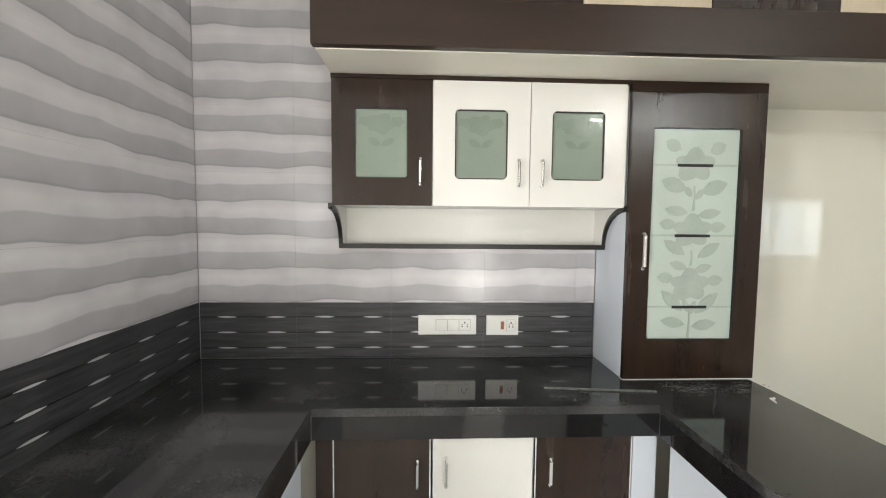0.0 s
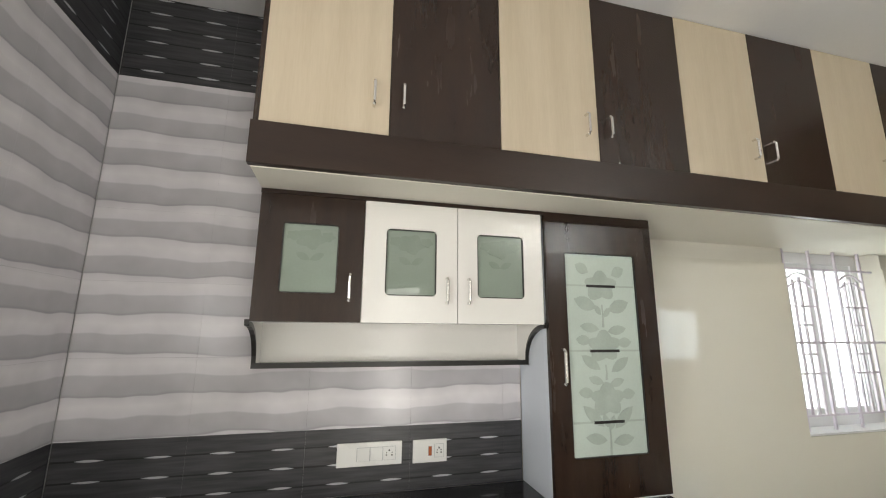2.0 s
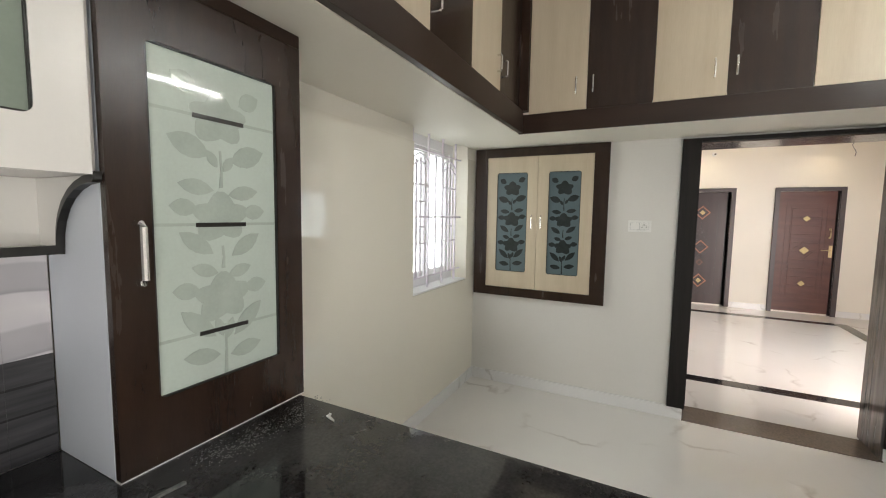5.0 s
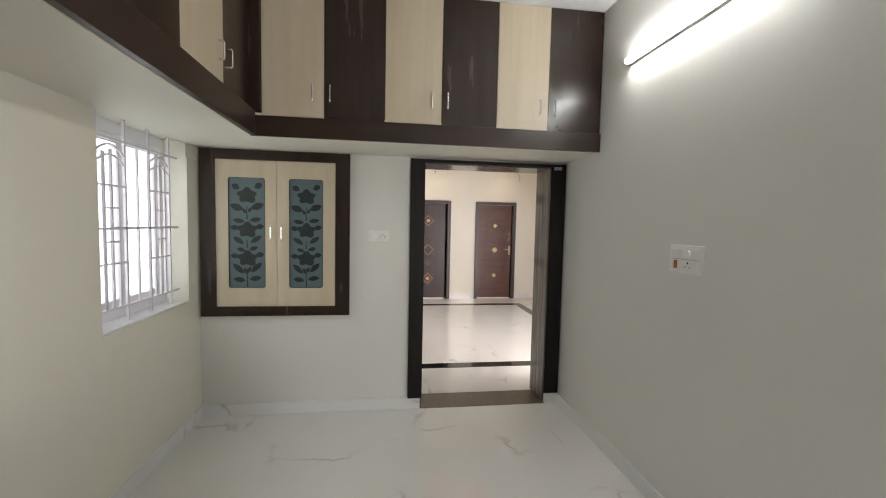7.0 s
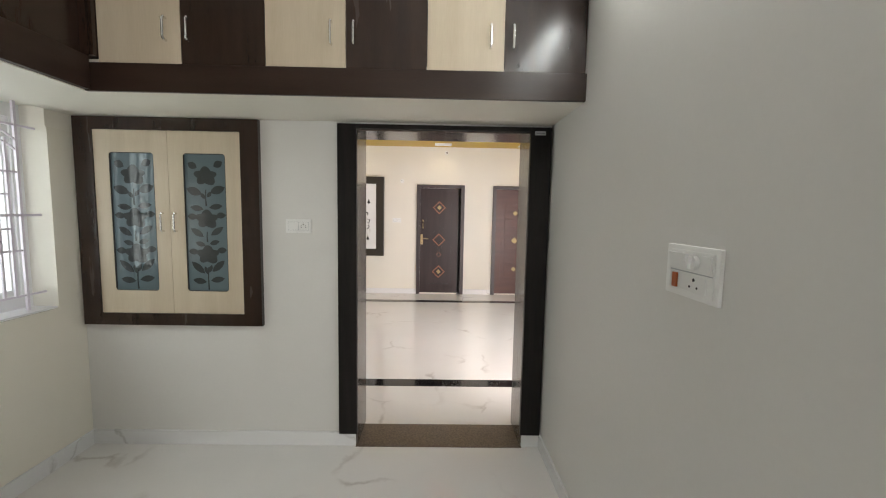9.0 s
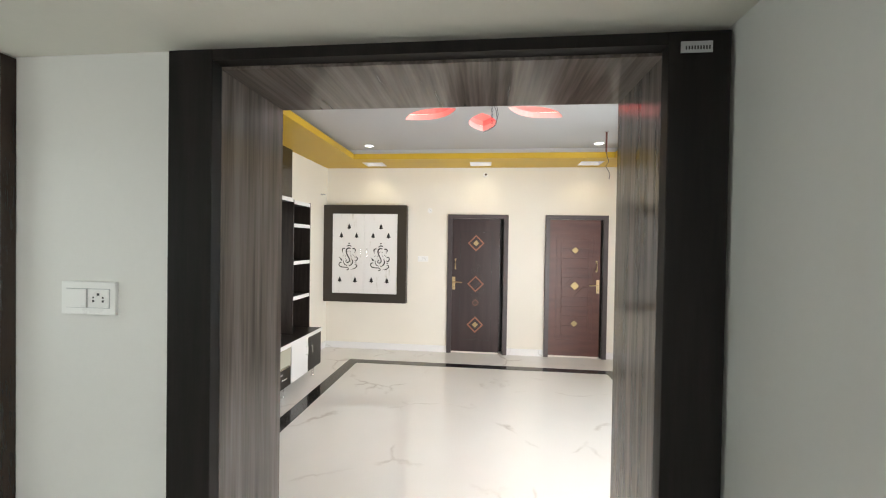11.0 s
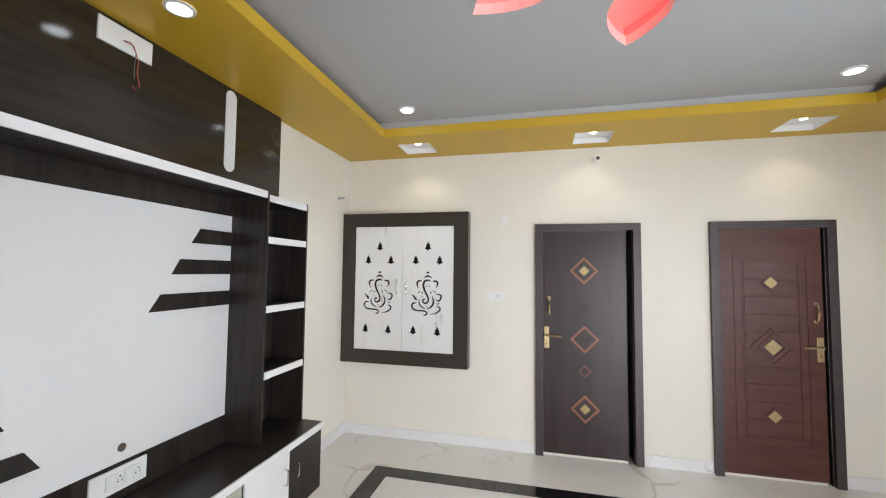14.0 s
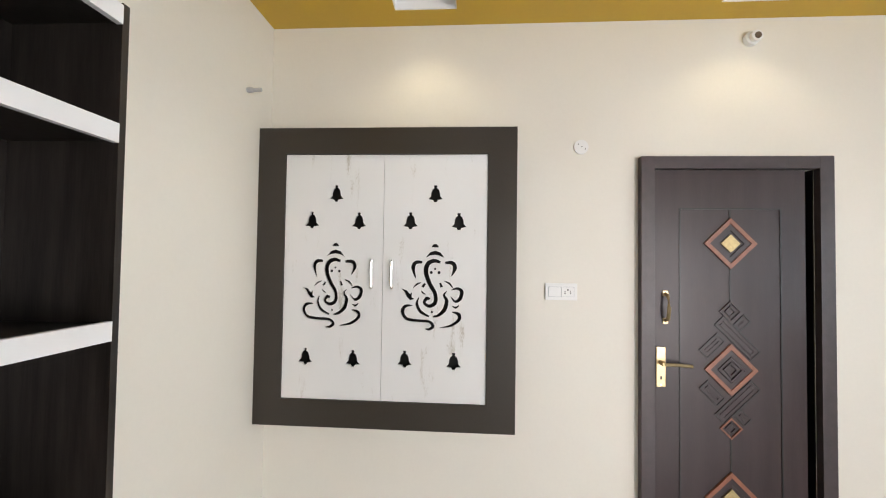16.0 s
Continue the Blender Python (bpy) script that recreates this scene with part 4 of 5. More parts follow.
rack = thing("spice_rack", 0.65, 2.35, 1.41, "open white spice rack with black curved brackets and edge", "rack")
part("shelf_board", box(0.052, 1.254, 2.350, 2.439, 1.412, 1.424), WHITELAM, rack)
part("edge_band", box(0.035, 1.254, 2.340, 2.3495, 1.406, 1.428), BLACKEDGE_SHADE, rack)
part("back_board", box(0.052, 1.254, 2.430, 2.439, 1.4245, 1.591), WHITELAM, rack)
for xb in (0.036, 1.2385):
    prof = [(2.439, 1.425), (2.341, 1.425)]
    prof += [(2.341 - 0.19 * (1 - math.cos(a)) ** 1.0, 1.43 + 0.155 * math.sin(a)) for a in np.linspace(0.0, math.pi / 2, 8)]
    prof += [(2.145, 1.591), (2.439, 1.591)]
    part("bracket", prism(prof, "x", xb, xb + 0.015), WHITELAM, rack)
    edge = [(y, z) for y, z in prof[1:-1]]
    part("bracket_edge", merge(*[prism([(a[0], a[1] - 0.009), (b[0], b[1] - 0.009), (b[0], b[1] + 0.009), (a[0], a[1] + 0.009)], "x", xb - 0.001, xb + 0.0165) for a, b in zip(edge, edge[1:]) if abs(a[0] - b[0]) > 1e-4]), BLACKEDGE_SHADE, rack, "black curved edge band")

tall = thing("tall_cabinet", 1.54, 2.3, 0.87, "tall dark brown cabinet with a frosted flower glass door", "cabinet")
part("side_panel", box(1.256, 1.272, 2.163, 2.439, 0.872, 2.10), SIDEWHITE, tall, "cool white side panel")
part("side_panel", box(1.806, 1.8225, 2.163, 2.481, 0.872, 2.10), SIDEWHITE, tall, "cool white side panel")
part("body", merge(box(1.2725, 1.8055, 2.425, 2.439, 0.872, 2.10), box(1.2725, 1.8055, 2.175, 2.4245, 0.872, 0.888), box(1.2725, 1.8055, 2.175, 2.4245, 2.085, 2.10)), WHITELAM, tall)
part("top_strip", box(1.256, 1.8225, 2.139, 2.1625, 2.062, 2.103), WENGE_H, tall)
dr, g = glazed_door(tall, "y", 2.138, 2.160, 1.257, 1.822, 0.874, 2.060, 1.348, 1.722, 1.04, 1.92, WENGE, FROST, ETCH, -1)
flower_panel(dr, "y", g, -1, 1.535, 1.045, 1.905, 0.31, ETCH)
for z in (1.77, 1.48, 1.18):
    part("shelf_shadow_line", box(1.353, 1.717, g - 0.0006, g, z - 0.004, z + 0.004), ETCH, dr)
    # flat dark bar for a dark part of the flower; no clip here
    part("dark_flower_bit", box(1.46, 1.61, g - 0.0026, g, z - 0.007, z + 0.005), BLACKEDGE_SHADE, dr)
bow_handle(dr, 1.312, 2.138, 1.345, 1.485, "-y", 0.008, 0.034)
part("edge_band", box(1.2555, 1.8228, 2.1375, 2.1635, 0.8695, 0.8735), TVWHITE, tall)

# ---- kitchen: lofts ----
structure("loft_slab_north", box(0.05, 4.239, 1.925, 2.4895, 2.105, 2.255), CREAM, "cream painted underside of the storage loft", "loft slab")
structure("loft_slab_east", box(3.69, 4.239, -0.4695, 1.9245, 2.105, 2.255), CREAM, "cream painted underside of the storage loft", "loft slab")
ln = thing("loft_frame", 1.9, 1.9, 2.11, "dark brown loft fascia and frame round the storage doors", "loft frame")
part("fascia", box(0.042, 3.668, 1.892, 1.924, 2.108, 2.262, 0.003), WENGE_H, ln)
part("fascia", box(3.6685, 3.689, -0.469, 1.924, 2.104, 2.235, 0.003), WENGE_H, ln)
part("end_panel", box(0.042, 0.058, 1.9245, 2.439, 2.2555, 3.089), WENGE, ln)
part("corner_post", box(3.655, 3.70, 1.86, 1.9245, 2.2625, 3.089), WENGE, ln)
part("carcass", merge(box(0.06, 4.23, 1.945, 1.96, 2.256, 3.088), box(3.72, 3.735, -0.469, 1.944, 2.256, 3.088)), BLACKEDGE_SHADE, ln)
xs = [0.06, 0.512, 0.960, 1.412, 1.878, 2.332, 2.782, 3.235, 3.655]
for k, (a, b) in enumerate(zip(xs, xs[1:])):
    dk = k % 2 == 1
    c = tagged(part("loft_door", box(a + 0.0015, b - 0.0015, 1.918, 1.937, 2.2655, 3.085, 0.0015), WENGE if dk else BEECH), ("dark brown" if dk else "pale beech") + " loft cupboard door with steel handle", "cupboard door", "loft doors over the worktop")
    bow_handle(c, a + 0.05 if dk else b - 0.06, 1.918, 2.385, 2.48, "-y")
ys = [1.858, 1.468, 1.072, 0.69, 0.302, -0.07, -0.466]
for k, (a, b) in enumerate(zip(ys, ys[1:])):
    dk = k % 2 == 1
    c = tagged(part("loft_door", box(3.68, 3.699, b + 0.0015, a - 0.0015, 2.2385, 3.085, 0.0015), WENGE if dk else BEECH), ("dark brown" if dk else "pale beech") + " loft cupboard door with steel handle", "cupboard door", "loft doors over the doorway")
    bow_handle(c, 3.68, a - 0.04 if dk else b + 0.068, 2.345, 2.445, "-x")

# ---- kitchen: glazed niche cupboard in the far wall ----
nc = thing("niche_cupboard", 4.22, 1.9, 0.81, "beech cupboard with dark frame and flower glass doors", "cupboard")
part("frame", frame_ring("x", 4.203, 4.2385, 1.345, 2.464, 0.81, 2.10, 0.112, 0.075), WENGE, nc, "dark brown frame")
for a0, a1, g0, g1, hy in ((1.4585, 1.902, 1.553, 1.812, 1.865), (1.9045, 2.3515, 1.990, 2.262, 1.945)):
    dr, g = glazed_door(nc, "x", 4.212, 4.230, a0, a1, 0.8865, 2.0235, g0, g1, 1.03, 1.89, BEECH, BLUEGLASS, BLUEETCH, -1)
    flower_panel(dr, "x", g, -1, (g0 + g1) / 2, 1.04, 1.885, g1 - g0, BLUEETCH)
    bow_handle(dr, 4.212, hy, 1.41, 1.52, "-x")
structure("niche_back", box(4.40, 4.41, 1.50, 2.32, 0.90, 2.02), BLACKEDGE_SHADE, "dark back of the wall niche", "niche")


# ---- switch plates ----
def plate(name, axis, at, out, a0, a1, z0, z1, modules, label):
    """A modular switch plate: modules are 's' rocker, 'p' socket, 'i' red rocker, 'b' blank."""
    t = thing(name, *(((at, (a0 + a1) / 2) if axis == "x" else ((a0 + a1) / 2, at)) + (z0,)), label, "switch plate")

    def q(d0, d1, b0, b1, c0, c1, bev=0.0):
        lo, hi = sorted((at + out * d0, at + out * d1))
        return box(lo, hi, b0, b1, c0, c1, bev) if axis == "x" else box(b0, b1, lo, hi, c0, c1, bev)

    part("plate", q(0, 0.010, a0, a1, z0, z1, 0.003), PLASTIC, t)
    m = (a1 - a0) * 0.1
    w = (a1 - a0 - 2 * m) / len(modules)
    for i, kind in enumerate(modules):
        b0, b1 = a0 + m + i * w, a0 + m + (i + 1) * w
        c0, c1 = z0 + (z1 - z0) * 0.22, z1 - (z1 - z0) * 0.22
        if kind == "i":
            b0, b1, c0, c1 = b0 + w * 0.3, b1 - w * 0.3, c0 + (c1 - c0) * 0.15, c1 - (c1 - c0) * 0.15
        if kind in "sip":
            # thin grey sheet paints the shaded gap round each white module
            part("recess_shade_line", q(0.0100, 0.01008, b0 - 0.0006, b1 + 0.0006, c0 - 0.0014, c1 + 0.0014), STICKER, t)
        if kind in "si":
            part("rocker", q(0.0101, 0.0145, b0 + 0.0015, b1 - 0.0015, c0, c1, 0.0015), REDIND if kind == "i" else PLASTIC, t)
        elif kind == "p":
            s = part("socket", q(0.0101, 0.0125, b0 + 0.001, b1 - 0.001, c0, c1, 0.001), PLASTIC, t)
            bc, h = (b0 + b1) / 2, c1 - c0
            for db, dz, r in ((0, 0.72, 0.0035), (-0.22, 0.36, 0.0028), (0.22, 0.36, 0.0028), (-0.22, 0.55, 0.0022), (0.22, 0.55, 0.0022)):
                b = bc + db * w
                part("pin_hole", q(0.0126, 0.0131, b - r, b + r, c0 + dz * h - r, c0 + dz * h + r), DARKHOLE, s)
    return t


plate("switch_plate", "y", 2.4395, -1, 0.392, 0.672, 0.985, 1.080, "bssp", "long white modular switch and socket plate on tiles")
plate("switch_plate", "y", 2.4395, -1, 0.722, 0.878, 0.982, 1.078, "bip", "white socket plate with a red rocker on tiles")
plate("switch_plate", "x", 4.2395, -1, 1.035, 1.195, 1.410, 1.498, "ps", "white switch plate beside the kitchen doorway")
plate("switch_plate", "x", 9.2195, -1, 0.912, 1.068, 1.342, 1.425, "ps", "white switch plate beside the dark door")
big = thing("switch_plate", 2.76, -0.4695, 1.335, "white two-row switch plate with red rocker on grey wall", "switch plate")
part("plate", box(2.645, 2.875, -0.4695, -0.4585, 1.335, 1.480, 0.004), PLASTIC, big)
part("inner_frame", frame_ring("y", -0.4584, -0.4565, 2.662, 2.858, 1.349, 1.466, 0.006), PLASTIC, big)
part("rocker", prism([(-0.4584, 1.416), (-0.4584, 1.458), (-0.447, 1.458), (-0.453, 1.416)], "x", 2.772, 2.848), PLASTIC, big)
part("regulator_knob", merge(disc(2.742, -0.452, 1.436, 0.019, 0.012, "y", 20), box(2.739, 2.745, -0.446, -0.438, 1.419, 1.453, 0.002)), PLASTIC, big)
part("rocker", box(2.675, 2.712, -0.4584, -0.4535, 1.414, 1.458, 0.002), PLASTIC, big)
part("indicator_rocker", box(2.815, 2.836, -0.4584, -0.4525, 1.357, 1.399, 0.002), REDIND, big, "orange-red rocker")
sk = part("socket", box(2.69, 2.79, -0.4584, -0.455, 1.356, 1.402, 0.002), PLASTIC, big)
for dx, z, r in ((0.0, 1.389, 0.005), (-0.016, 1.369, 0.0035), (0.016, 1.369, 0.0035)):
    part("pin_hole", disc(2.74 + dx, -0.4547, z, r, 0.0008, "y", 12), DARKHOLE, sk)
part("divider", box(2.668, 2.852, -0.4584, -0.4575, 1.4055, 1.4085), STICKER, big)


# ---- lamps ----
def tube_light(x0, x1, y, z, out, label, lit):
    t = thing("tube_light", (x0 + x1) / 2, y, z, label, "tube light")
    part("batten", box(x0, x1, *sorted((y, y + out * 0.022)), z - 0.018, z + 0.018, 0.002), PLASTIC, t)
    part("lit_tube", tube([(x0 + 0.012, y + out * 0.034, z), (x1 - 0.012, y + out * 0.036, z)], 0.0135, 12), lit, t, "glowing white tube")
    for a, b in ((x0, x0 + 0.0115), (x1 - 0.0115, x1)):
        part("end_cap", box(a, b, *sorted((y + out * 0.0222, y + out * 0.048)), z - 0.014, z + 0.014), PLASTIC, t)


tube_light(2.12, 3.34, -0.4695, 2.61, 1, "lit white tube light on the pale grey wall", TUBE)
tube_light(6.15, 7.40, -2.1945, 2.60, 1, "lit white tube light above the hall window", TUBEDIM)


def downlight(x, y, z, watts, label):
    t = thing("downlight", x, y, z, label, "downlight", "round ceiling downlights")
    bm = bmesh.new()
    ring = [(x + 0.062 * math.cos(a), y + 0.062 * math.sin(a)) for a in np.linspace(0, 2 * math.pi, 32, endpoint=False)]
    ring2 = [(x + 0.048 * math.cos(a), y + 0.048 * math.sin(a)) for a in np.linspace(0, 2 * math.pi, 32, endpoint=False)]
    ring_strip(bm, ring, z - 0.001, ring, z - 0.007)
    ring_strip(bm, ring, z - 0.007, ring2, z - 0.009)
    part("trim_ring", bm, PLASTIC, t)
    part("diffuser", disc(x, y, z - 0.004, 0.0478, 0.006), LED, t, "glowing white diffuser")
    spot_lamp("downlight_glow", x, y, z - 0.03, watts, (1.0, 0.97, 0.92))


# the pair at x 5.45 is unseen, added to mirror the far pair
for x, y, z in ((8.36, 1.585, 2.87), (8.35, -1.29, 2.87), (6.80, 2.09, 2.74), (6.80, -1.84, 2.74), (5.45, 1.585, 2.87), (5.45, -1.29, 2.87)):
    downlight(x, y, z, 15, "round white recessed downlight, switched on")

for y0 in (-1.49, 0.0, 1.52):
    t = thing("light_pocket", 8.94, y0 + 0.15, 2.74, "square white recessed pocket with a small warm spotlight", "spotlight", "pockets over the doors")
    part("pocket_lining", merge(box(8.7905, 8.796, y0 + 0.0005, y0 + 0.2995, 2.742, 2.80), box(9.084, 9.0895, y0 + 0.0005, y0 + 0.2995, 2.742, 2.80), box(8.7965, 9.0835, y0 + 0.0005, y0 + 0.006, 2.742, 2.80), box(8.7965, 9.0835, y0 + 0.294, y0 + 0.2995, 2.742, 2.80), box(8.7965, 9.0835, y0 + 0.0065, y0 + 0.2935, 2.786, 2.80)), WHITECEIL, t)
    part("lit_lens", disc(8.93, y0 + 0.15, 2.782, 0.024, 0.006), LEDWARM, t, "glowing warm lens")
    spot_lamp("pocket_glow", 8.93, y0 + 0.15, 2.766, 6, (1.0, 0.80, 0.50), 120)

# petal recess linings with a hidden pink strip
for k in range(6):
    t = thing("petal_light", PETAL_C[0] + 0.6 * math.cos(radians(60 * k)), PETAL_C[1] + 0.6 * math.sin(radians(60 * k)), 2.9, "petal-shaped ceiling recess glowing salmon pink inside", "cove light", "petal lights")
    o0, o1 = turned(petal(), 60 * k), turned(petal(1.0, 0.05), 60 * k)
    bm = bmesh.new()
    ring_strip(bm, o0, 2.9255, o1, 2.9255)
    ring_strip(bm, o1, 2.9255, o1, 3.0)
    vs = [bm.verts.new((x, y, 3.0)) for x, y in o1]
    bm.faces.new(vs)
    part("recess_shell", bm, SALMON, t)
    o2 = turned(petal(0.996, -0.0008), 60 * k)
    bm = bmesh.new()
    ring_strip(bm, o2, 2.8702, o2, 2.9253)
    part("recess_edge", bm, EDGEPINK, t)
    bm = bmesh.new()
    a, b = turned(petal(1.0, 0.028), 60 * k), turned(petal(1.0, 0.040), 60 * k)
    ring_strip(bm, a, 2.935, b, 2.935)
    ring_strip(bm, a, 2.928, a, 2.935)
    part("led_strip", bm, PINKLED, t, "glowing pink strip")


# ---- hall: television unit ----
tv = thing("tv_unit", 6.88, 2.3, 0.56, "dark wood and white television wall unit with open shelves", "tv unit")
part("upper_panel", box(5.735, 8.008, 2.445, 2.489, 2.135, 2.738, 0.002), TVGLOSS, tv, "glossy dark wood-grain panel")


def pill(xc, z0, z1, hw):
    out = [(xc + hw * math.cos(a), z1 - hw + hw * math.sin(a)) for a in np.linspace(0, math.pi, 12)]
    out += [(xc + hw * math.cos(a), z0 + hw + hw * math.sin(a)) for a in np.linspace(math.pi, 2 * math.pi, 12)]
    return out


for xc in (6.145, 7.51):
    part("white_inlay", prism(pill(xc, 2.215, 2.722, 0.043), "y", 2.441, 2.4452), TVWHITE, tv, "white rounded inlay strip")
part("back_panel", box(6.116, 7.5745, 2.462, 2.489, 0.562, 2.0575), TVWHITE, tv, "satin white back board")
part("back_band", box(6.116, 7.5745, 2.455, 2.4615, 1.945, 2.0575), TVDARK, tv)
part("back_band", box(6.116, 7.5745, 2.455, 2.4615, 0.562, 0.727), TVDARK, tv)
for k, (xa, xb, za, zb) in enumerate(((7.335, 7.280, 1.843, 1.759), (7.212, 7.161, 1.667, 1.585), (7.104, 7.044, 1.483, 1.398))):
    part("stripe", prism([(xb, zb), (7.5745, zb), (7.5745, za), (xa, za)], "y", 2.452, 2.4618), TVDARK, tv, "dark slanted stripe")
for k, (xa, xb, za, zb) in enumerate(((6.345, 6.395, 1.285, 1.200), (6.455, 6.508, 1.112, 1.028), (6.570, 6.625, 0.925, 0.845))):
    part("stripe", prism([(6.1165, zb), (xb, zb), (xa, za), (6.1165, za)], "y", 2.452, 2.4618), TVDARK, tv, "dark slanted stripe")
top = part("top_shelf", box(6.1165, 7.5745, 2.222, 2.488, 2.058, 2.098), TVDARK, tv)
part("white_edge", box(6.116, 7.5745, 2.2095, 2.2215, 2.056, 2.099), TVWHITE, top)
for xx in (6.45, 6.9, 7.35):
    part("spot_fitting", disc(xx, 2.33, 2.0555, 0.028, 0.005), BLACKEDGE_SHADE, top)


def shelf_column(x0, x1):
    for a, b in ((x0, x0 + 0.018), (x1 - 0.018, x1)):
        part("side_panel", box(a, b, 2.2095, 2.4885, 0.562, 2.085 if x0 > 7 else 2.105, 0.001), TVDARK, tv)
    part("column_back", box(x0 + 0.0185, x1 - 0.0185, 2.468, 2.4885, 0.562, 2.10), TVDARK, tv)
    for z in (2.058, 1.797 if x0 > 7 else 1.812, 1.370, 0.966):
        sh = part("shelf", box(x0 + 0.0185, x1 - 0.0185, 2.222, 2.4675, z - 0.016, z + 0.016), TVDARK, tv)
        part("white_edge", box(x0 + 0.0183, x1 - 0.0183, 2.2075, 2.2218, z - 0.021, z + 0.021), TVWHITE, sh)


shelf_column(5.70, 6.115)
shelf_column(7.576, 8.022)

base = thing("tv_console", 6.88, 2.25, 0.0, "long low console with dark, white and grey fronts", "tv console")
tp = part("top", box(5.70, 8.04, 2.063, 2.4885, 0.528, 0.560), TVDARK, base, "dusty dark wood-grain top")
part("white_edge", box(5.70, 8.04, 2.050, 2.0625, 0.522, 0.5612), TVWHITE, tp)
part("body", box(5.72, 8.03, 2.085, 2.4885, 0.13, 0.5275), TVWHITE, base)


def front(x0, x1, z0, z1, mat, name="door"):
    return part(name, box(x0 + 0.0015, x1 - 0.0015, 2.064, 2.0845, z0, z1, 0.0015), mat, base)


bow_handle(front(7.672, 8.03, 0.125, 0.520, TVDARK), 7.735, 2.064, 0.335, 0.415, "-y", 0.005, 0.024)
bow_handle(front(7.282, 7.668, 0.125, 0.520, TVWHITE), 7.618, 2.064, 0.335, 0.425, "-y", 0.006, 0.026)
flap = front(6.492, 7.262, 0.332, 0.518, GREYLAM, "flap")
part("edge_band", frame_ring("y", 2.0625, 2.0638, 6.488, 7.268, 0.322, 0.520, 0.006), BLACKEDGE_SHADE, flap)
for a, b in ((6.488, 6.872), (6.882, 7.262)):
    dw = front(a, b, 0.125, 0.318, TVDARK, "drawer")
    bow_handle(dw, (a + b) / 2 + 0.02, 2.064, 0.222, 0.232, "-y", 0.005, 0.024, 0.05)
part("divider", box(6.8735, 6.8805, 2.062, 2.0845, 0.125, 0.318), BEECH, base)
part("divider", box(6.49, 7.262, 2.061, 2.0845, 0.3185, 0.3225), BEECH, base)
bow_handle(front(6.098, 6.484, 0.125, 0.520, TVWHITE), 6.155, 2.064, 0.335, 0.425, "-y", 0.006, 0.026)
bow_handle(front(5.72, 6.094, 0.125, 0.520, TVDARK), 6.04, 2.064, 0.335, 0.425, "-y", 0.006, 0.026)
for x, z in ((6.98, 0.295), (7.05, 0.262), (6.92, 0.145)):
    tagged(part("sticker", box(x, x + 0.04, 2.0628, 2.0637, z, z + 0.016), STICKER), "small pale sticker on a dark drawer front", "sticker")
for x in (5.85, 6.5, 7.2, 7.92):
    for y in (2.12, 2.42):
        part("leg", merge(disc(x, y, 0.069, 0.017, 0.122, "z", 16), disc(x, y, 0.006, 0.023, 0.012, "z", 16)), CHROME, base, "short chrome leg")
plate("switch_plate", "y", 2.4545, -1, 6.80, 7.06, 0.605, 0.712, "bspsp", "long white socket plate on the dark back band")
tagged(part("cable_hole", disc(6.945, 2.4605, 0.79, 0.019, 0.006, "y", 18), BROWNSTONE), "small round cable hole in the white board", "cable hole")
wp = thing("wiring_plate", 6.85, 2.44, 2.6, "white blank plate with loose red wire hanging out", "wiring plate")
part("plate", box(6.725, 6.975, 2.434, 2.4447, 2.610, 2.718, 0.003), PLASTIC, wp)
part("wire", tube([(6.83, 2.43, 2.655), (6.855, 2.40, 2.64), (6.88, 2.40, 2.58), (6.885, 2.41, 2.52), (6.90, 2.41, 2.47), (6.885, 2.42, 2.45), (6.872, 2.42, 2.462)], 0.0022, 6), REDWIRE, wp, "thin red wire")
part("wire", tube([(6.83, 2.43, 2.655), (6.85, 2.41, 2.655), (6.868, 2.40, 2.61), (6.87, 2.41, 2.55), (6.88, 2.42, 2.50)], 0.002, 6), WIRE, wp)


# ---- hall: prayer cupboard ----
def stroke(points, widths):
    """A tapering brush stroke as a closed outline."""
    p = [Vector(q) for q in points]
    fine, wf = [], []
    n = len(p)
    for i in range(n - 1):
        p0, p1, p2, p3 = p[max(i - 1, 0)], p[i], p[i + 1], p[min(i + 2, n - 1)]
        for k in range(4):
            t = k / 4
            fine.append(0.5 * ((2 * p1) + (p2 - p0) * t + (2 * p0 - 5 * p1 + 4 * p2 - p3) * t * t + (3 * p1 - p0 - 3 * p2 + p3) * t ** 3))
            wf.append(widths[i] * (1 - t) + widths[i + 1] * t)
    fine.append(p[-1])
    wf.append(widths[-1])
    lo, hi = [], []
    for i, q in enumerate(fine):
        dv = (fine[min(i + 1, len(fine) - 1)] - fine[max(i - 1, 0)]).normalized() * (wf[i] / 2)
        lo.append((q.x - dv.y, q.y + dv.x))
        hi.append((q.x + dv.y, q.y - dv.x))
    return lo + hi[::-1]


def bell(cx, cy):
    half = [(7, -45), (9, -38), (6, -31), (16, -24), (22, -8), (24, 12), (38, 28), (12, 33), (7, 44)]
    return [(cx + a, cy + b) for a, b in half] + [(cx - a, cy + b) for a, b in half[::-1]]


def dot(cx, cy, r):
    return [(cx + r * math.cos(a), cy + r * math.sin(a)) for a in np.linspace(0, 2 * math.pi, 10, endpoint=False)]


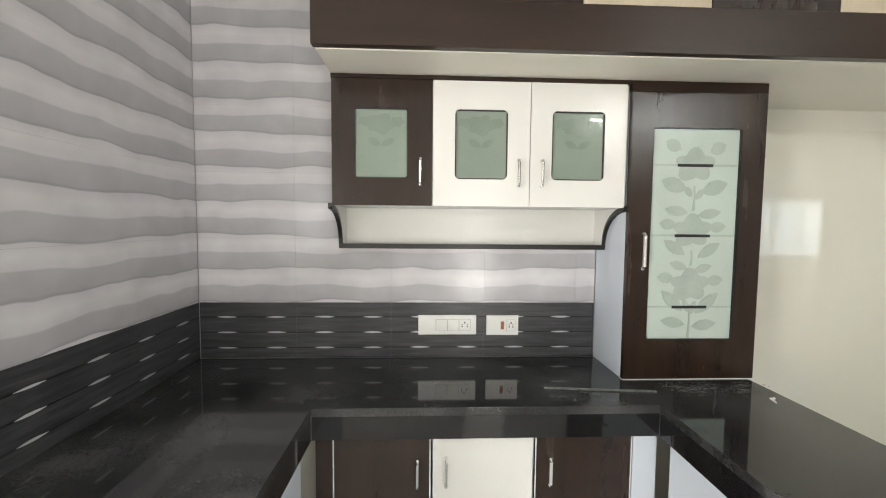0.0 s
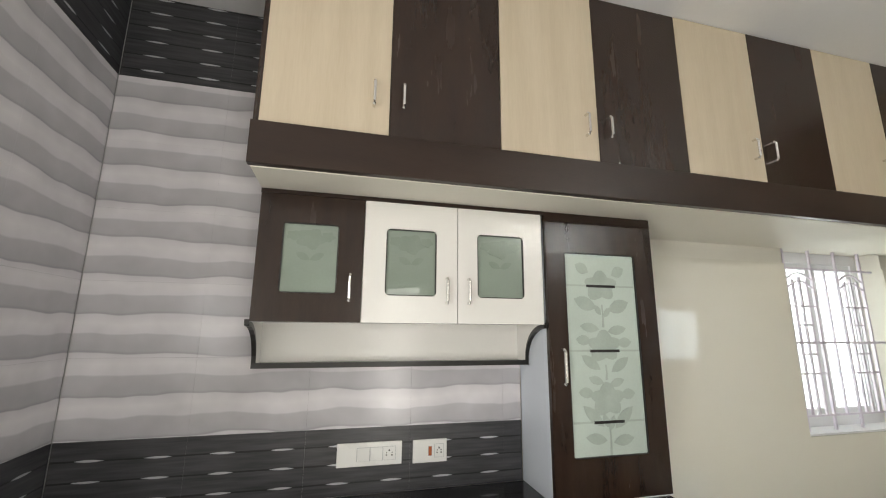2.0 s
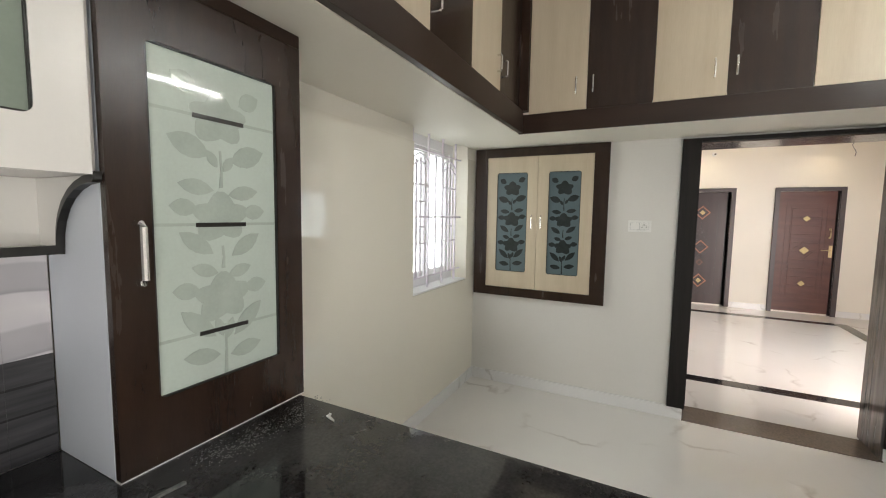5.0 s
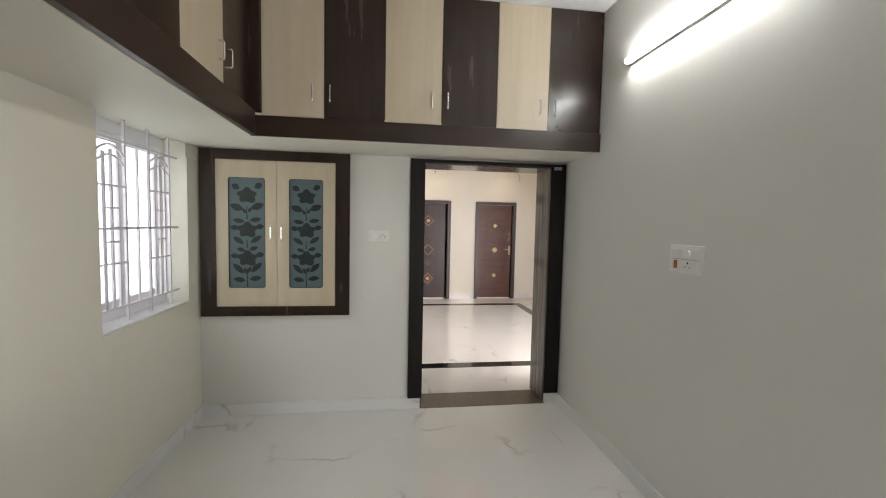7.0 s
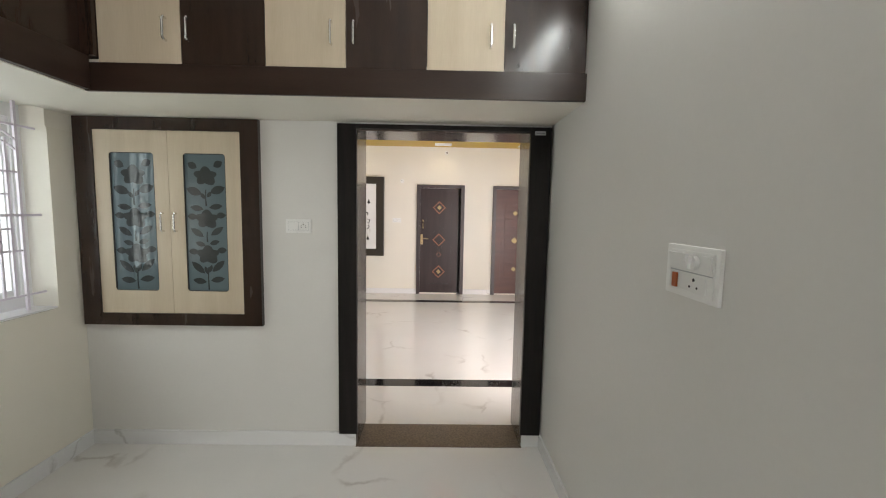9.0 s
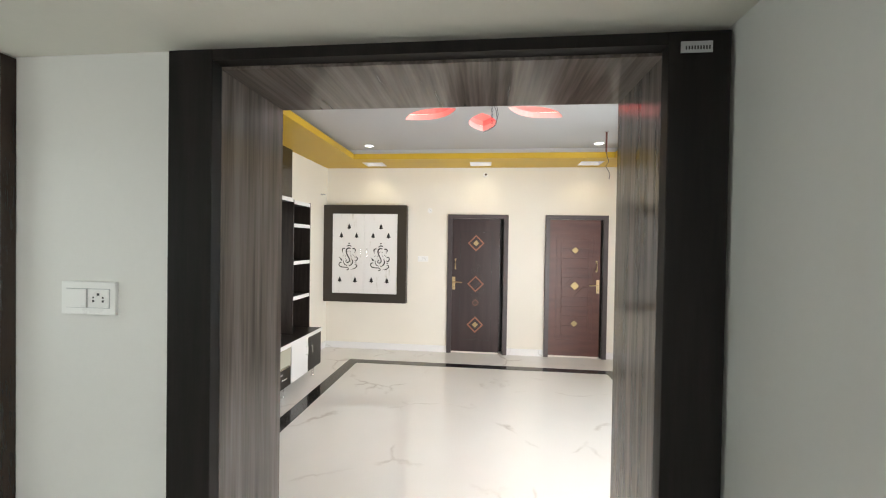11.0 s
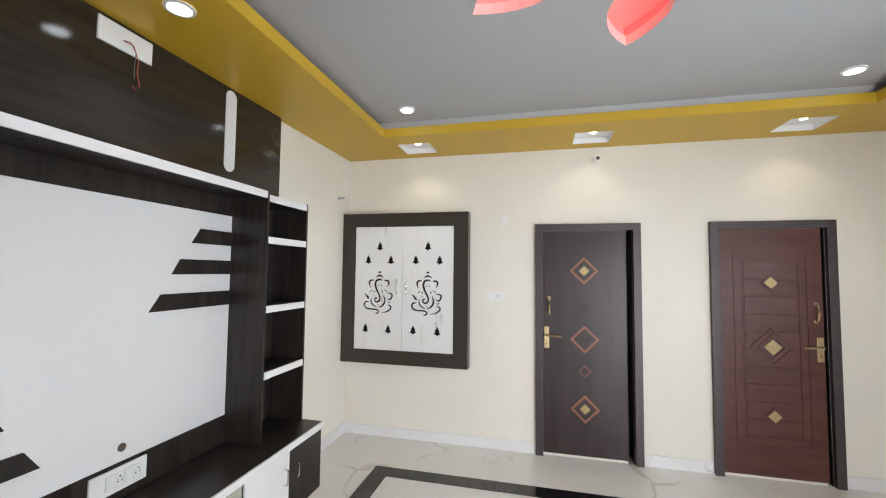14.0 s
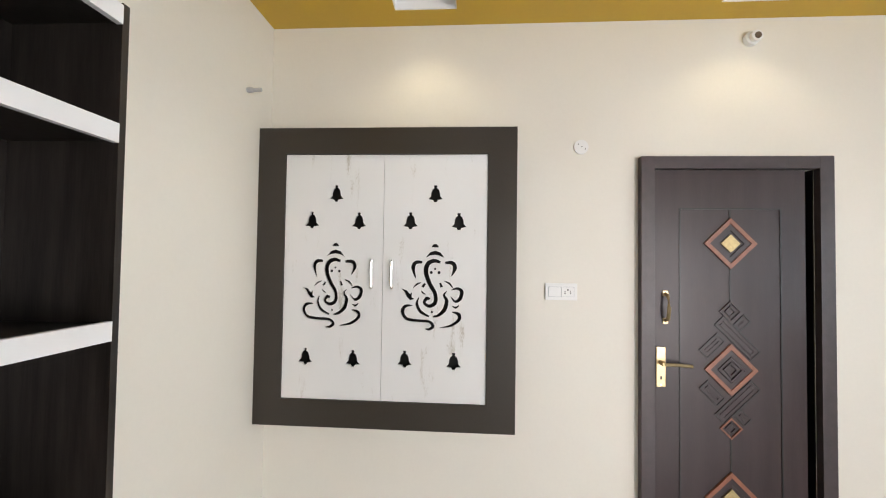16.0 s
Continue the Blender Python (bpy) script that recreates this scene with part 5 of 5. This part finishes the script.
def stencil():
    """Bells round a swirling line ornament, in millimetre-like units, y down."""
    s = [bell(310, 105), bell(183, 248), bell(432, 250), bell(163, 970), bell(413, 975)]
    s.append([(294, 386)] + [(312 + 18 * math.cos(a), 386 - 18 * math.sin(a)) for a in np.linspace(math.pi, 0, 9)[1:]])
    s.append([(264, 440), (285, 412), (312, 403), (340, 412), (360, 440), (335, 428), (312, 424), (288, 428)])
    s.append(stroke([(340, 464), (308, 456), (276, 472), (266, 515), (286, 575), (314, 625), (316, 672), (288, 692), (260, 676), (272, 652), (288, 656)], [12, 20, 24, 24, 22, 20, 20, 18, 16, 18, 14]))
    s.append(stroke([(247, 464), (214, 466), (200, 494), (214, 548)], [12, 20, 22, 3]))
    s.append(stroke([(363, 466), (400, 466), (414, 492), (397, 535)], [12, 20, 22, 3]))
    s += [dot(313, 498, 6), dot(294, 517, 8), dot(333, 517, 8), dot(299, 723, 6)]
    s.append(stroke([(203, 598), (220, 580), (242, 570)], [3, 9, 4]))
    s.append([(140, 603), (170, 612), (186, 632), (196, 620), (195, 648), (210, 656), (185, 663), (168, 645), (158, 622)])
    s.append(stroke([(250, 594), (263, 574)], [14, 10]))
    s.append(stroke([(245, 612), (252, 624), (266, 631)], [3, 9, 4]))
    s.append(stroke([(340, 570), (348, 593)], [10, 14]))
    s.append(stroke([(362, 562), (386, 572), (404, 594)], [4, 11, 5]))
    s.append(stroke([(398, 606), (428, 598), (450, 614), (442, 650), (418, 666), (394, 640)], [4, 14, 19, 19, 14, 3]))
    s.append(stroke([(232, 648), (222, 682), (242, 722), (286, 746)], [4, 15, 18, 9]))
    s.append(stroke([(374, 612), (360, 634), (374, 662), (364, 708), (334, 738), (305, 746)], [3, 11, 19, 21, 15, 8]))
    s.append(stroke([(402, 688), (420, 697), (438, 684)], [3, 12, 3]))
    s.append(stroke([(200, 690), (164, 694), (148, 722), (168, 758), (220, 768), (284, 772), (306, 794), (288, 812), (268, 810)], [5, 16, 19, 18, 15, 15, 18, 14, 7]))
    s.append(stroke([(402, 720), (434, 730), (438, 758), (398, 790), (340, 803)], [6, 19, 17, 13, 3]))
    return s


def inside(poly, x, y):
    hit = False
    for (x0, y0), (x1, y1) in zip(poly, poly[1:] + poly[:1]):
        if (y0 > y) != (y1 > y) and x < (x1 - x0) * (y - y0) / (y1 - y0) + x0:
            hit = not hit
    return hit


def stencil_door(y0, y1, z0, z1, yc, x, depth):
    loops = [[(yc - (a - 310) * 0.00094, 1.892 - (b - 60) * 0.00092) for a, b in sh] for sh in stencil()]
    bm = bmesh.new()
    edges = []
    for loop in [[(y0, z0), (y1, z0), (y1, z1), (y0, z1)]] + loops:
        vs = [bm.verts.new((x, *q)) for q in loop]
        edges += [bm.edges.new((vs[i], vs[(i + 1) % len(vs)])) for i in range(len(vs))]
    bmesh.ops.triangle_fill(bm, use_beauty=True, use_dissolve=False, edges=edges)
    drop = [f for f in bm.faces if any(inside(lp, f.calc_center_median().y, f.calc_center_median().z) for lp in loops)]
    bmesh.ops.delete(bm, geom=drop, context="FACES")
    r = bmesh.ops.extrude_face_region(bm, geom=list(bm.faces))
    bmesh.ops.translate(bm, verts=[v for v in r["geom"] if isinstance(v, bmesh.types.BMVert)], vec=(depth, 0, 0))
    bmesh.ops.recalc_face_normals(bm, faces=bm.faces)
    return bm


WORNWHITE = material("worn_white_laminate", (0.50, 0.47, 0.41), 0.2, scale=5, color2=(0.76, 0.76, 0.75), stretch=(1, 3.5, 0.7), contrast=(0.25, 0.36))
pj = thing("prayer_cupboard", 9.15, 1.86, 0.72, "white prayer cupboard with cut-out bells and dark frame", "cupboard")
part("frame", frame_ring("x", 9.100, 9.2195, 1.223, 2.4885, 0.722, 2.172, 0.137, 0.130), WEAVE, pj, "dark wood-grain frame")
part("back_board", box(9.165, 9.2195, 1.3605, 2.351, 0.8525, 2.0415), BLACKEDGE_SHADE, pj)
for y0, y1, yc, hy in ((1.3615, 1.8605, 1.611, 1.815), (1.8625, 2.3505, 2.098, 1.912)):
    dr = part("door", stencil_door(y0, y1, 0.8535, 2.0405, yc, 9.108, 0.014), WORNWHITE, pj, "worn white door with cut-out bells")
    bow_handle(dr, 9.108, hy, 1.395, 1.525, "-x", 0.006, 0.028)

# ---- hall: small fittings ----
cc = thing("wall_sensor", 9.2, 0.085, 2.63, "small white wall box with a dark round hole", "wall fitting")
part("housing", merge(disc(9.208, 0.085, 2.632, 0.034, 0.024, "x", 24), disc(9.19, 0.078, 2.632, 0.026, 0.03, "x", 24)), PLASTIC, cc)
part("hole", disc(9.1742, 0.076, 2.632, 0.016, 0.003, "x", 18), BROWNSTONE, cc)
for x, y, ax in ((8.985, 2.478, "y"), (8.95, -2.183, "y")):
    tagged(part("wall_stub", merge(disc(x, y, 2.315, 0.012, 0.024, ax, 14), disc(x, y + (-0.03 if y > 0 else 0.03), 2.315, 0.009, 0.05, ax, 14)), STICKER), "short grey pipe stub in the wall", "pipe stub")
sc = tagged(part("round_cover", disc(9.2170, 0.895, 2.105, 0.036, 0.006, "x", 24), PLASTIC), "painted-over round cover with screw marks", "wall cover")
for k in range(3):
    part("screw_hole", disc(9.2137, 0.875 + 0.017 * k, 2.095 + 0.012 * k, 0.003, 0.001, "x", 8), DARKHOLE, sc)


def hanging_rod(x, y, bottom, curl, label):
    t = thing("fan_rod", x, y, 2.87, label, "hanging rod", "rods left for fans")
    part("rod", tube([(x, y, 2.869), (x, y, bottom)], 0.010, 10), IRON, t)
    part("hook_plate", disc(x, y, 2.862, 0.022, 0.012, "z", 16), CHROME, t)
    part("wire", tube([(x, y, bottom + 0.02)] + [(x + a, y + b, bottom + c) for a, b, c in curl], 0.004, 6), WIRE, t, "loose grey cable")


hanging_rod(7.83, -1.23, 2.64, [(0.0, -0.01, -0.05), (0.0, -0.03, -0.10), (0.01, 0.0, -0.15), (0.01, -0.03, -0.20), (0.02, -0.05, -0.24), (0.02, -0.04, -0.29)], "rusty iron rod with a loose cable hanging below")
hanging_rod(6.10, -1.31, 2.71, [(0.0, 0.01, -0.03), (0.01, 0.03, -0.06), (0.0, 0.0, -0.09), (0.0, -0.03, -0.07), (0.0, 0.01, -0.05), (0.01, 0.03, -0.10)], "rusty iron rod with a curled cable end")

ch = thing("lamp_chain", 6.86, 0.03, 2.87, "short iron chain with loose wires at the ceiling centre", "chain")
for k in range(7):
    z = 2.855 - 0.026 * k
    pts = [(6.865 + (0.007 * math.cos(a) if k % 2 else 0), 0.025 + (0 if k % 2 else 0.007 * math.cos(a)), z + 0.016 * math.sin(a)) for a in np.linspace(0, 2 * math.pi, 11)]
    part("link", tube(pts, 0.0025, 5), WIRE, ch)
part("wire", tube([(6.86, 0.02, 2.869), (6.87, -0.01, 2.80), (6.88, -0.02, 2.74), (6.88, -0.01, 2.68), (6.87, 0.03, 2.64), (6.86, 0.07, 2.62), (6.85, 0.10, 2.605)], 0.003, 6), WIRE, ch, "loose grey wire")
part("wire", tube([(6.86, 0.02, 2.869), (6.86, -0.02, 2.82), (6.86, -0.03, 2.76), (6.87, -0.015, 2.70), (6.87, 0.01, 2.66), (6.86, 0.05, 2.635)], 0.0025, 6), WIRE, ch)

# ---- kitchen wall tiles ----
TILE_W, GAP = 0.45, 0.0005
ROWS_Z = [0.8705, 1.140, 1.446, 1.752, 2.058, 2.364, 2.670, 2.880, 3.0885]


def tile_meshes(w, h):
    bm = bmesh.new()
    add_box(bm, 0, w, 0, 0.009, 0, h)
    me = bpy.data.meshes.new("tile")
    bm.to_mesh(me)
    bm.free()
    return me


made = {}


def lay_tile(parent, w, h, mat, m):
    key = (round(w, 4), round(h, 4), mat.name)
    if key not in made:
        made[key] = tile_meshes(w, h)
        made[key].materials.append(mat)
    ob = new("tile", made[key])
    ob.parent = parent
    ob.matrix_basis = m


tn = structure("wall_tiles_north", box(-0.652, 1.254, 2.4505, 2.4895, 0.8705, 3.089), GREYCEIL, "grey and white wavy striped wall tiles with charcoal bands", "wall tiles")
tw = structure("wall_tiles_west", box(-0.6595, -0.653, 1.20, 2.489, 0.8705, 3.089), GREYCEIL, "grey and white wavy striped wall tiles with charcoal bands", "wall tiles")
for r, (za, zb) in enumerate(zip(ROWS_Z, ROWS_Z[1:])):
    mat = DASHED if r == 0 or r >= 6 else STRIPED
    x = -0.640
    while x < 1.25:
        w = min(TILE_W, 1.254 - x)
        lay_tile(tn, w - GAP, zb - za - GAP, mat, pose(x, 2.4412, za))
        x += TILE_W
    y = 2.441
    while y > 1.23:
        w = min(TILE_W, y - 1.20)
        lay_tile(tw, w - GAP, zb - za - GAP, mat, pose(-0.6435, y - w, za, 0, 0, 90))
        y -= TILE_W
